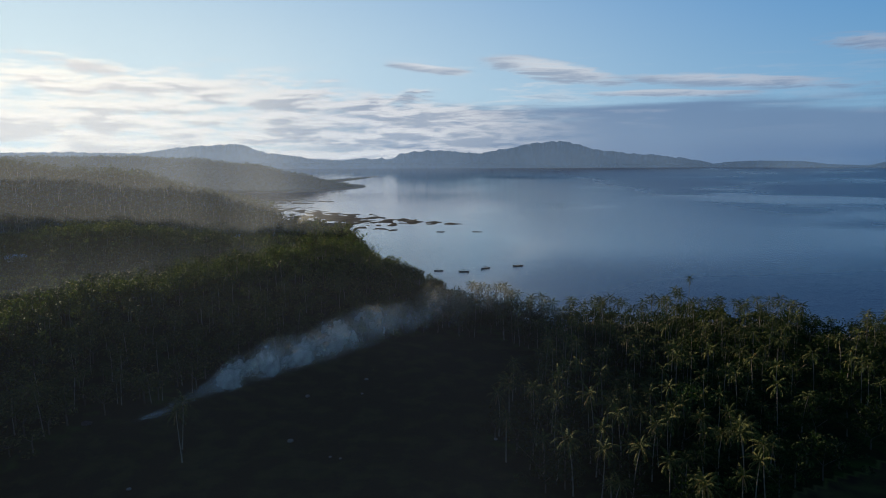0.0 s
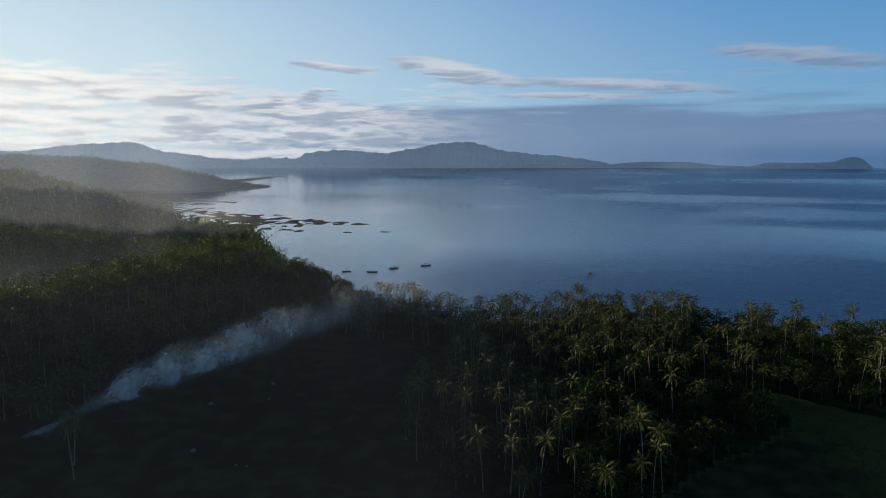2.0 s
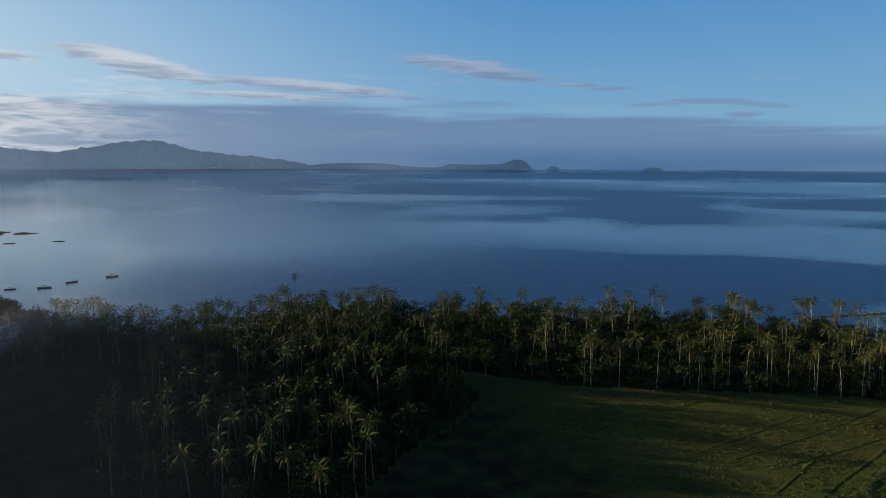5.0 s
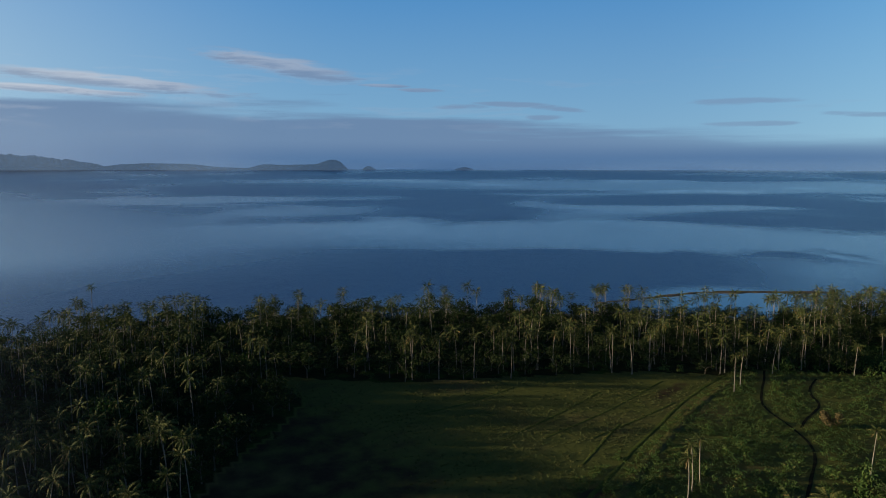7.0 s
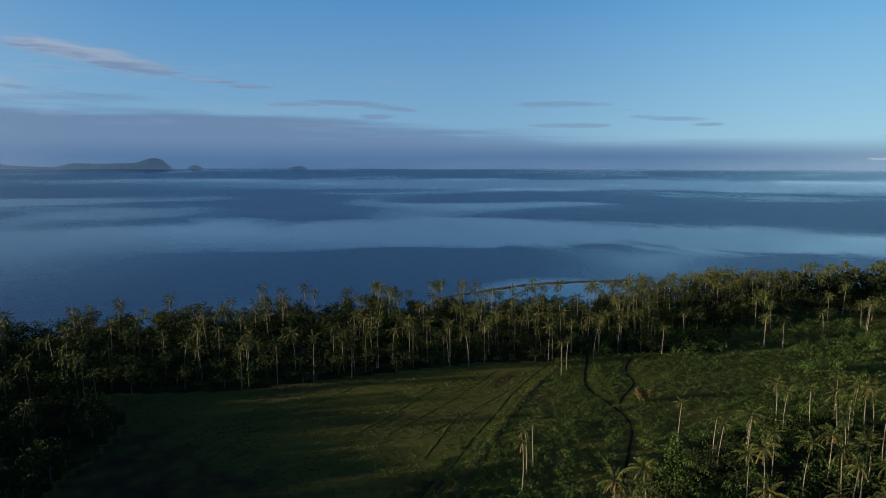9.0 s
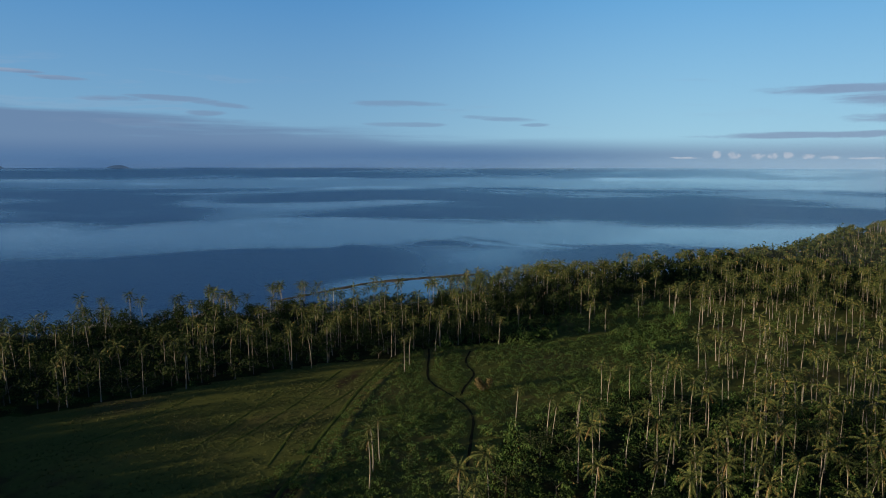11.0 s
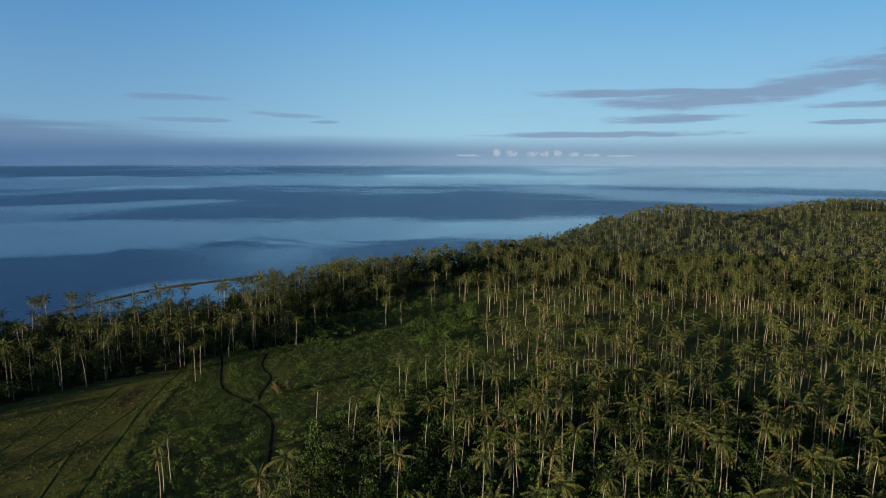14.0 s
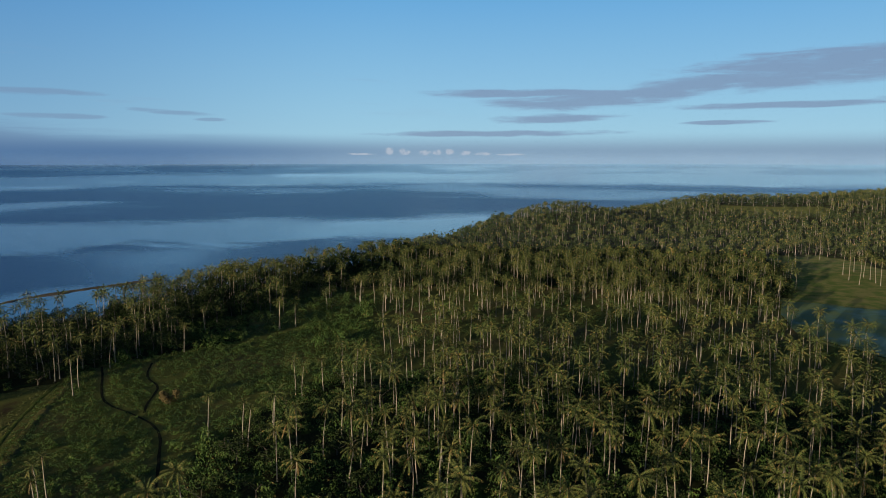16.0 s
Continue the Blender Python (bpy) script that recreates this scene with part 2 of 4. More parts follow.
def land(x, y):
    x, y = np.asarray(x, float), np.asarray(y, float)
    r = np.hypot(x, y)
    a = np.degrees(np.arctan2(-x, y))
    coast = np.interp(a, COAST_AZ, COAST_R) + 9 * np.sin(a * 0.9) + 5 * np.sin(a * 2.3 + 1)
    inland = coast - r
    h = 5.0 + 0.5 * ripple(x, y, 60)
    near_ridge = [ridge(x, y, polar(50, 330), polar(32, 305), 34, 20, 75, 65), ridge(x, y, polar(32, 305), polar(25, 330), 20, 24, 65),
                  ridge(x, y, polar(25, 330), polar(14, 372), 24, 30, 65), ridge(x, y, polar(14, 372), polar(10, 412), 30, 31, 65, 55),
                  ridge(x, y, polar(10, 412), polar(4.0, 395), 31, 2, 50, 28)]
    h = h + np.max(near_ridge, axis=0)                                             # wooded ridge over the valley
    h = h + np.max([ridge(x, y, polar(45, 700), polar(33, 700), 10, 14, 90), ridge(x, y, polar(33, 700), polar(26.5, 700), 14, 23, 90, 85),
                    ridge(x, y, polar(26.5, 700), polar(21.5, 700), 23, 13, 85, 70), ridge(x, y, polar(21.5, 700), polar(16.5, 700), 13, 0, 70, 50)], axis=0)     # second wooded ridge
    h = h + np.max([ridge(x, y, polar(55, 1300), polar(32, 1300), 108, 84, 230, 220), ridge(x, y, polar(32, 1300), polar(26.5, 1300), 84, 72, 220, 200),
                    ridge(x, y, polar(26.5, 1300), polar(22, 1270), 72, 32, 200, 150), ridge(x, y, polar(22, 1270), polar(17, 1200), 32, 2, 150, 100),
                    ridge(x, y, polar(23.5, 1000), polar(18.5, 1000), 0, 17, 70), ridge(x, y, polar(18.5, 1000), polar(13, 1010), 17, 0, 70, 60)], axis=0)        # long hill, and a knoll before it
    inner = [ridge(x, y, polar(-92, 540), polar(-101, 670), 0, 0, 130, 130), ridge(x, y, polar(-103, 690), polar(-109.3, 780), 0, 27, 80, 80),
             ridge(x, y, polar(-109.3, 780), polar(-114, 860), 27, 5, 80, 75), ridge(x, y, polar(-114, 860), polar(-121, 960), 5, 28, 75, 110),
             ridge(x, y, polar(-121, 960), polar(-140, 1080), 28, 40, 110, 250)]
    h = h + np.max(inner, axis=0)                                                  # hill behind the palm slope
    h = h + 2.0 * np.exp(-(((a + 84) / 9) ** 2 + ((r - 500) / 90) ** 2)) + 1.5 * smooth((r - 250) / 500) * smooth((-85 - a) / 20)
    h = h + (6.0 - h) * np.exp(-(np.hypot(x - 345, y + 310) / 165) ** 6)               # level meadow with flooded plots
    h = h + 0.06 * (h - 5) * ripple(x, y, 45, 1.0)
    shore = smooth((inland + 4) / 60)
    h = np.where(inland > -40, -3 + (h + 3) * (0.35 * smooth((inland + 40) / 50) + 0.65 * shore), -3.0)
    # flat headland far along the coast
    cape = np.max([ridge(x, y, polar(50, 2700), polar(24, 2700), 100, 104, 450, 300), ridge(x, y, polar(24, 2700), polar(20, 2650), 104, 98, 300, 260),
                   ridge(x, y, polar(20, 2650), polar(16, 2600), 98, 80, 260, 220), ridge(x, y, polar(16, 2600), polar(12.9, 2600), 80, 50, 220, 150),
                   ridge(x, y, polar(12.9, 2600), polar(11.2, 2750), 50, 4, 150, 80)], axis=0) - 1.5
    tongue = ridge(x, y, polar(12.5, 2750), polar(5.5, 3500), 6.0, 3.2, 120, 50) - 2.5
    h = np.maximum(h, np.where(a > -5, np.maximum(tongue, cape), -3))
    return h + bowl(r)


def inside(x, y, poly):
    x, y = np.asarray(x, float), np.asarray(y, float)
    hit = np.zeros(x.shape, bool)
    for (x0, y0), (x1, y1) in zip(poly, poly[1:] + poly[:1]):
        if y0 != y1:
            hit ^= ((y0 > y) != (y1 > y)) & (x < x0 + (y - y0) / (y1 - y0) * (x1 - x0))
    return hit


VALLEY = [(-125, 150), (-112, 200), (-78, 248), (-45, 290), (-10, 325), (25, 325), (48, 295), (24, 248), (13, 208), (16, 188), (29, 165), (60, 140), (60, 0), (-100, 0)]
FIELD = [(60, 0), (60, 140), (72, 155), (96, 174), (122, 187), (143, 203), (152, 236), (180, 196), (223, 163), (261, 132), (278, 106), (234, 103), (180, 97), (145, 95), (105, 80)]
PLOT = [(278, 106), (298, 97), (325, 52), (366, -5), (338, -38), (294, -14), (258, 12), (206, 40), (150, 40), (100, 45), (105, 80), (145, 95), (180, 97), (234, 103)]
MEADOW = [(399, -294), (428, -310), (486, -339), (548, -372), (540, -418), (503, -424), (461, -412), (420, -500), (280, -400), (248, -260), (250, -227), (289, -219), (334, -235), (371, -264)]
POND = [(371, -263), (361, -273), (353, -285), (338, -304), (318, -312), (262, -252), (255, -232), (272, -226), (300, -222), (335, -238)]


HILL_GRASS = [polar(-119.8, 905), polar(-123, 885), polar(-128, 890), polar(-128, 930), polar(-121, 935)]


def build(name, verts, faces, mats, index=None, smooth_faces=False):
    """A mesh object from arrays; faces is an array with three or four columns."""
    me = bpy.data.meshes.new(name)
    verts, faces = np.asarray(verts, np.float32), np.asarray(faces, np.int32)
    n = faces.shape[1]
    me.vertices.add(len(verts))
    me.vertices.foreach_set("co", verts.ravel())
    me.loops.add(faces.size)
    me.loops.foreach_set("vertex_index", faces.ravel())
    me.polygons.add(len(faces))
    me.polygons.foreach_set("loop_start", np.arange(0, faces.size, n, dtype=np.int32))
    me.polygons.foreach_set("use_smooth", np.full(len(faces), smooth_faces))
    for m in mats:
        me.materials.append(m)
    if index is not None:
        me.polygons.foreach_set("material_index", np.asarray(index, np.int32))
    me.update(calc_edges=True)
    return me


def polar_sheet(angles, radii, height):
    a, r = np.meshgrid(np.radians(angles), radii, indexing="ij")
    x, y = -r * np.sin(a) + 0.4 * np.exp(-r), r * np.cos(a) + 0.3 * np.exp(-r)
    v = np.stack([x, y, height(x, y)], -1).reshape(-1, 3)
    na, nr = len(angles), len(radii)
    i, j = np.meshgrid(np.arange(na), np.arange(nr - 1), indexing="ij")
    k = (i + 1) % na
    f = np.stack([i * nr + j, i * nr + j + 1, k * nr + j + 1, k * nr + j], -1).reshape(-1, 4)
    return v, f


angles = np.concatenate([np.arange(-140, 42, 0.65), np.arange(42, 220, 4.0)])
radii = np.concatenate([np.linspace(0.01, 100, 12), np.arange(103, 520, 3.0), np.geomspace(523, 4690, 120)])
gv, gf = polar_sheet(angles, radii, land)

m, N = material("earth")
pos = N.node("ShaderNodeNewGeometry").outputs["Position"]
att = N.node("ShaderNodeAttribute", dict(attribute_name="cover"))
cov = N.node("ShaderNodeSeparateXYZ", Vector=att.outputs["Vector"])
fine, mid, coarse = N.noise(pos, 0.9, 5, 0.65), N.noise(pos, 0.12, 4), N.noise(pos, 0.018, 3)
rows_ = N.noise(N.scaled(pos, 0.05, 0.6, 1), 1.0, 3)
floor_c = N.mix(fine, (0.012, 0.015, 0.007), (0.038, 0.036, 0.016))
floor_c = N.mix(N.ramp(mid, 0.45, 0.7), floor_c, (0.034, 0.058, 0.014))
grass_c = N.mix(N.math("MULTIPLY", N.math("ADD", mid, rows_), 0.5), (0.046, 0.064, 0.017), (0.128, 0.122, 0.037))
grass_c = N.mix(N.ramp(fine, 0.35, 0.75), grass_c, (0.078, 0.086, 0.025))
grass_c = N.mix(N.math("MULTIPLY", N.ramp(coarse, 0.46, 0.64), 0.65), grass_c, (0.11, 0.08, 0.038))
sand_c = N.mix(fine, (0.16, 0.14, 0.11), (0.30, 0.27, 0.22))
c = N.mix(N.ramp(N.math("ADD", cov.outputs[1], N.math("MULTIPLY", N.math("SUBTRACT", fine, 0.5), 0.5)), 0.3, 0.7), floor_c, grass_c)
c = N.mix(N.ramp(cov.outputs[1], 1.4, 2.4), c, N.mix(N.ramp(mid, 0.35, 0.65), (0.110, 0.150, 0.038), (0.215, 0.195, 0.070)))
c = N.mix(cov.outputs[2], c, sand_c)
# dark brown for bare soil and for ground painted as shaded
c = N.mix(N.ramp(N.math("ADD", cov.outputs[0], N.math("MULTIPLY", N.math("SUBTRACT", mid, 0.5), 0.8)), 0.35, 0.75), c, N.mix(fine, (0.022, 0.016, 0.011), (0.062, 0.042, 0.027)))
bump = N.node("ShaderNodeBump", Strength=0.4, Distance=0.4, Height=N.math("ADD", fine, N.math("MULTIPLY", mid, 2.0)))
N.node("ShaderNodeOutputMaterial", Surface=N.node("ShaderNodeBsdfPrincipled", Base_Color=c, Roughness=0.95, Specular_IOR_Level=0.0, Normal=bump))
EARTH = m
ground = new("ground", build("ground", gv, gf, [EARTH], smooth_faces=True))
gx, gy, gz = gv.T
open_land = inside(gx, gy, FIELD) | inside(gx, gy, MEADOW) | inside(gx, gy, HILL_GRASS)
plot_land = inside(gx, gy, PLOT)
lowland = (gz - bowl(np.hypot(gx, gy)) < 1.6)
# bare patches, plus valley floor and field end darkened where shade falls
soil_and_shade = np.where(inside(gx, gy, VALLEY), 0.42, 0.0) + 0.7 * np.exp(-(((gx - 246) / 20) ** 2 + ((gy - 112) / 6) ** 2)) + 0.8 * np.exp(-(((gx - 150) / 12) ** 2 + ((gy - 88) / 8) ** 2))
soil_and_shade = soil_and_shade + np.where(inside(gx, gy, FIELD), 0.62 * smooth((190 - gx + 0.25 * (gy - 120)) / 90), 0.0)
# Ground under the near palms keeps the dark floor colour as shade between crowns.
cover = np.stack([soil_and_shade, np.where(inside(gx, gy, MEADOW), 2.0, 0.0) + np.where(open_land, 1.0, np.where(plot_land, 0.7, np.where(inside(gx, gy, VALLEY), 0.05, np.where((gx > 200) & (gy < 45) & (np.hypot(gx, gy) > 262) & (np.hypot(gx, gy) < 460), 0.80, 0.12)))), lowland * np.where(np.hypot(gx, gy) < 620, 1.0, 0.25)], -1)
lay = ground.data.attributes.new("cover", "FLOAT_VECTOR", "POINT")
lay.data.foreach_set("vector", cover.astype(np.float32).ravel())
tagged(ground, "green and brown tropical farmland and wooded coastal hills", "ground", kind="structure")

# Sea
m, N = material("sea_water")
pos = N.node("ShaderNodeNewGeometry").outputs["Position"]
flatpos = N.node("ShaderNodeSeparateXYZ", Vector=pos)
out_r = N.vmath("LENGTH", N.xyz(flatpos.outputs[0], flatpos.outputs[1], 0.0))
drift = N.noise(N.scaled(pos, 1, 1, 1, 40, 300, 0), 0.0016, 3, 0.45, 0.4)
wander = N.math("ADD", out_r, N.math("MULTIPLY", N.math("SUBTRACT", N.noise(pos, 0.0030, 4, 0.6, 0.5), 0.5), 700.0))
belt = N.math("MULTIPLY", N.math("MULTIPLY", N.ramp(wander, 700, 780), N.ramp(wander, 1240, 1000)), N.ramp(flatpos.outputs[0], 330, 700))
outer = N.math("MULTIPLY", N.math("MULTIPLY", N.ramp(wander, 2300, 2520), N.ramp(wander, 3500, 3150)), N.ramp(flatpos.outputs[0], 1300, 2300))
lee = N.math("MULTIPLY", N.ramp(flatpos.outputs[0], 900, -60), N.ramp(flatpos.outputs[1], 420, 760))     # sheltered water along the bay
lagoon = N.ramp(N.vmath("LENGTH", N.vmath("SUBTRACT", pos, (462, 168, 0))), 75, 35)
offing = N.math("MULTIPLY", N.ramp(out_r, 1500, 3600), N.ramp(flatpos.outputs[1], 1300, -1300, 0.05, 1.0))
calm = N.math("ADD", N.math("ADD", N.math("ADD", lagoon, N.math("MULTIPLY", offing, 0.85)), N.math("MULTIPLY", N.ramp(drift, 0.49, 0.66), N.ramp(out_r, 1200, 3200, 0.7, 0.25))), N.math("ADD", N.math("MULTIPLY", belt, 0.72), N.math("ADD", N.math("MULTIPLY", outer, 0.48), N.math("MULTIPLY", lee, 1.0))), clamp=True)
wav = N.math("ADD", N.noise(pos, 0.35, 4, 0.6), N.noise(pos, 0.05, 3))
bump = N.node("ShaderNodeBump", Strength=N.ramp(calm, 0, 1, 0.95, 0.07, False), Distance=0.75, Height=wav)
base = N.mix(calm, (0.001, 0.028, 0.125), (0.003, 0.052, 0.145))
N.node("ShaderNodeOutputMaterial", Surface=N.node("ShaderNodeBsdfPrincipled", Base_Color=base, Roughness=N.ramp(calm, 0, 1, 0.33, 0.09, False), IOR=1.33, Normal=bump))
WATER = m
sv, sf = polar_sheet(np.arange(-180, 180, 2.0), np.concatenate([np.linspace(0.01, 400, 6), np.geomspace(420, 4700, 90)]), lambda x, y: bowl(np.hypot(x, y)))
sea = tagged(new("water", build("water", sv, sf, [WATER], smooth_faces=True)), "calm blue bay with pale smooth slicks", "sea", kind="structure")


# ---------------------------------------------------------------- palms
def unit(v):
    return v / (np.linalg.norm(v, axis=-1, keepdims=True) + 1e-9)


def frond_mesh(length, start, droop, leaflets, wide, hang, rng, stem=True):
    """A feather leaf along +x: a bent stem with rows of hanging leaflets. start and droop in degrees."""
    s = np.linspace(0, 1, 7)
    ang = np.radians(start - droop * s ** 1.3)
    step = length / 6
    px = np.concatenate([[0], np.cumsum(np.cos(ang[:-1]) * step)])
    pz = np.concatenate([[0], np.cumsum(np.sin(ang[:-1]) * step)])
    V, T = [], []
    for side in (-1, 1):
        edges = np.linspace(0.14, 1.0, leaflets + 1)
        for a, b in zip(edges[:-1], edges[1:]):
            mid = (a + b) / 2
            w = wide * (math.sin(math.pi * (0.12 + 0.80 * mid)) ** 0.7) * rng.uniform(0.8, 1.15)
            p, q = [np.array((np.interp(u, s, px), 0.0, np.interp(u, s, pz))) for u in (a + 0.10 * (b - a), b - 0.10 * (b - a))]
            al = np.radians(np.interp(mid, s, np.degrees(ang)))
            tip = (p + q) / 2 + w * unit(np.array((0.55 * math.cos(al), side * 0.75, 0.55 * math.sin(al) - hang * rng.uniform(0.6, 1.3))))
            T.append((len(V), len(V) + 1, len(V) + 2))
            V += [p, q, tip]
    if stem:
        for i in range(6):
            k = len(V)
            w = 0.11 * (1 - i / 7)
            V += [(px[i], -w, pz[i] + 0.03), (px[i], w, pz[i] + 0.03), (px[i + 1], 0.8 * w, pz[i + 1] + 0.03), (px[i + 1], -0.8 * w, pz[i + 1] + 0.03)]
            T += [(k, k + 1, k + 2), (k, k + 2, k + 3)]
    return np.array(V), np.array(T)


def tube(path, radius, sides):
    V, T = [], []
    n = len(path)
    for i, (p, r) in enumerate(zip(path, radius)):
        for k in range(sides):
            a = 2 * math.pi * k / sides
            V.append((p[0] + r * math.cos(a), p[1] + r * math.sin(a), p[2]))
    for i in range(n - 1):
        for k in range(sides):
            a, b = i * sides + k, i * sides + (k + 1) % sides
            T += [(a, b, b + sides), (a, b + sides, a + sides)]
    return np.array(V), np.array(T)


def trunk_mesh(tall, lean, segs, sides):
    s = np.linspace(0, 1, segs + 1)
    path = np.stack([lean * s ** 1.7, 0.25 * lean * np.sin(s * 3), tall * s - 0.4 * (s == 0)], -1)
    rad = 0.11 + 0.075 * (1 - s) ** 2 + 0.08 * (s == 0)
    return (*tube(path, rad, sides), path[-1])


def turn(v, yaw, tilt=0.0):
    c, s = math.cos(tilt), math.sin(tilt)
    v = v @ np.array([[c, 0, -s], [0, 1, 0], [s, 0, c]])
    c, s = math.cos(yaw), math.sin(yaw)
    return v @ np.array([[c, s, 0], [-s, c, 0], [0, 0, 1]])


def crown_plan(count, rng):
    """Turn and rise of each leaf of a crown: upright young leaves in the middle, hanging old ones outside."""
    rise = 75 - 122 * (np.arange(count) / (count - 1)) ** 0.85 + rng.uniform(-8, 8, count)
    return [(i * 2.39996 + rng.uniform(-0.25, 0.25), e) for i, e in enumerate(rise)]


def palm_template(rng, tall, fronds, leaflets, sides, segs, stem, wide=1.15):
    tv, tt, tip = trunk_mesh(tall, rng.uniform(-1.6, 1.6), segs, sides)
    V, T, M = [tv], [tt], [np.zeros(len(tt), int)]
    n = len(tv)
    for yaw, rise in crown_plan(fronds, rng):
        fv, ft = frond_mesh(rng.uniform(3.7, 4.6), rise, 72, leaflets, wide, 0.65, rng, stem)
        V.append(turn(fv, yaw) + tip)
        T.append(ft + n)
        M.append(np.ones(len(ft), int))
        n += len(fv)
    return np.concatenate(V), np.concatenate(T), np.concatenate(M)


def scatter(name, templates, places, mats, rng, label, category):
    """Joins turned and scaled copies of the templates into one mesh. places: rows of x, y, z, scale."""
    V, T, M, n = [], [], [], 0
    pick = rng.integers(0, len(templates), len(places))
    for k, (tv, tt, tm) in enumerate(templates):
        P = places[pick == k]
        if not len(P):
            continue
        yaw = rng.uniform(0, 2 * math.pi, len(P))
        c, s = np.cos(yaw)[:, None], np.sin(yaw)[:, None]
        sc = P[:, 3:4]
        x = (tv[:, 0] * c - tv[:, 1] * s) * (0.6 + 0.4 * sc)
        y = (tv[:, 0] * s + tv[:, 1] * c) * (0.6 + 0.4 * sc)
        z = tv[:, 2] * sc
        V.append(np.stack([x + P[:, :1], y + P[:, 1:2], z + P[:, 2:3]], -1).reshape(-1, 3))
        T.append((tt[None] + (np.arange(len(P)) * len(tv))[:, None, None] + n).reshape(-1, 3))
        M.append(np.tile(tm, len(P)))
        n += len(P) * len(tv)
    me = build(name, np.concatenate(V), np.concatenate(T), mats, np.concatenate(M))
    return tagged(new(name, me), label, category, kind="stuff")


rng = np.random.default_rng(5)


def jitter(x0, x1, y0, y1, step):
    x, y = np.meshgrid(np.arange(x0, x1, step), np.arange(y0, y1, step))
    x, y = x.ravel(), y.ravel()
    return x + rng.uniform(-0.45, 0.45, x.size) * step, y + rng.uniform(-0.45, 0.45, x.size) * step


def on_land(x, y, low=1.2):
    r, a = np.hypot(x, y), np.degrees(np.arctan2(-x, y))
    return (land(x, y) - bowl(r) > low) & (a > -141) & (a < 42)


def bare(x, y):
    return inside(x, y, VALLEY) | inside(x, y, FIELD) | inside(x, y, MEADOW) | inside(x, y, POND) | inside(x, y, HILL_GRASS)


def keep(x, y, p):
    k = rng.random(x.size) < p
    return x[k], y[k]


def part(name, me, parent, at=None, label=""):
    ob = new(name, me)
    ob.parent = parent
    if at is not None:
        ob.matrix_basis = at
    if label:
        ob["label"] = label
    return ob


def empty(name, at, label, category, group=""):
    ob = new(name)
    ob.empty_display_size = 0.5
    ob.matrix_basis = at
    return tagged(ob, label, category, group)


# Where palms stand: spacing, then a share kept by region.
x, y = jitter(-900, 1300, -1100, 1250, 7.6)
r, a = np.hypot(x, y), np.degrees(np.arctan2(-x, y))
ok = on_land(x, y) & ~bare(x, y) & (r > 122) & (r < 1250)
x, y, r, a = x[ok], y[ok], r[ok], a[ok]
share = np.full(x.size, 0.72)
share[(a < -40) & (a > -79)] = 0.34
share[(a < -3) & (a > -27)] = 0.72
share[(a < -27) & (a > -56)] = 0.22
share[(a < -27) & (a > -47) & (r < 240)] = 0.07
share[(a < -79)] = 0.66
share[(a < -79) & (r > 270) & (r < 480)] = 0.55
share[(a < -74) & (a > -100) & (np.interp(a, COAST_AZ, COAST_R) - r < 120)] = 0.92
share[(a > -3)] = np.where(r[a > -3] > 480, 0.28, 0.46)
gap = np.interp(a, COAST_AZ, COAST_R) - r
share[(a < -76) & (a > -94) & (r > 265) & (gap > 105)] = 0.10
share[(a < -94) & (a > -113) & (r > 310) & (r < 440)] = 0.30
share[(a < -78) & (a > -84.5) & (r < 270)] = 0.04
share[(a < -84.5) & (a > -94) & (r < 266)] = 0.42
for d in (50, 80, 110, 140):
    share[inside(x + 0.616 * d, y - 0.788 * d, MEADOW)] *= 0.90
share[inside(x, y, PLOT)] = 0.0
share *= np.where((r > 650) & (a > -79), 0.62, 1.0)
share[(a < -79) & (r > 650)] = 0.62
share *= np.where((ripple(x, y, 38, 3.0) > 0.40) & (a < -78), 0.3, 1.0)
k = rng.random(x.size) < share
x, y, r, a = x[k], y[k], r[k], a[k]
size = np.where((a > -40) & (a < 12), rng.uniform(0.52, 1.14, x.size), rng.uniform(0.72, 1.12, x.size)) * np.where(a > 7, 0.72, np.where(a > -2, 0.60, np.where((a < -57) & (a > -78), 0.98, np.where((a < -40) & (a > -78), 1.08, np.where((a < -78) & (a > -91) & (r > 400), 1.05, np.where((a < -94) & (r > 560), 0.72, np.where((a < -3) & (a > -40), 0.98, 1.0)))))))
palms = np.stack([x, y, land(x, y), size], -1)
order = np.argsort(r)
palms, r = palms[order], r[order]

# Single palms that stand clear: along the field's far edge, on the plot and in the valley.
EDGE_ROW = [(207, 177), (232, 187), (217, 166), (228, 167), (234, 165), (241, 162), (245, 156), (251, 151), (251, 140), (255, 133), (275, 133), (196, 186), (188, 193)]
PLOT_PALMS = [(261, 94), (270, 95), (176, 71), (171, 71), (161, 68), (294, 91), (314, 66), (350, 63), (213, 39), (207, 28), (202, 26), (216, 20)]
VALLEY_PALMS = [(-118, 197), (-74, 188), (-77, 196)]
MEADOW_PALMS = [(451, -368), (429, -355), (412, -349), (438, -374), (427, -370), (416, -365), (406, -360), (462, -386), (498, -338), (496, -347), (506, -363), (508, -371), (527, -396), (522, -403), (533, -419), (359, -243), (351, -246)]
N_NEAR = 258
FROND_RISES = [70, 52, 36, 20, 4, -12, -28, -44, -58]
FRONDS = {e: [build("frond", *frond_mesh(length, e, 72, 14, 0.98, 0.7, rng), [PALM_LEAF]) for length in (4.0, 4.9)] for e in FROND_RISES}
DRY_FROND = leaf_material("dry_frond", (0.11, 0.075, 0.032), (0.20, 0.135, 0.058), (0.24, 0.16, 0.07), 0.2)
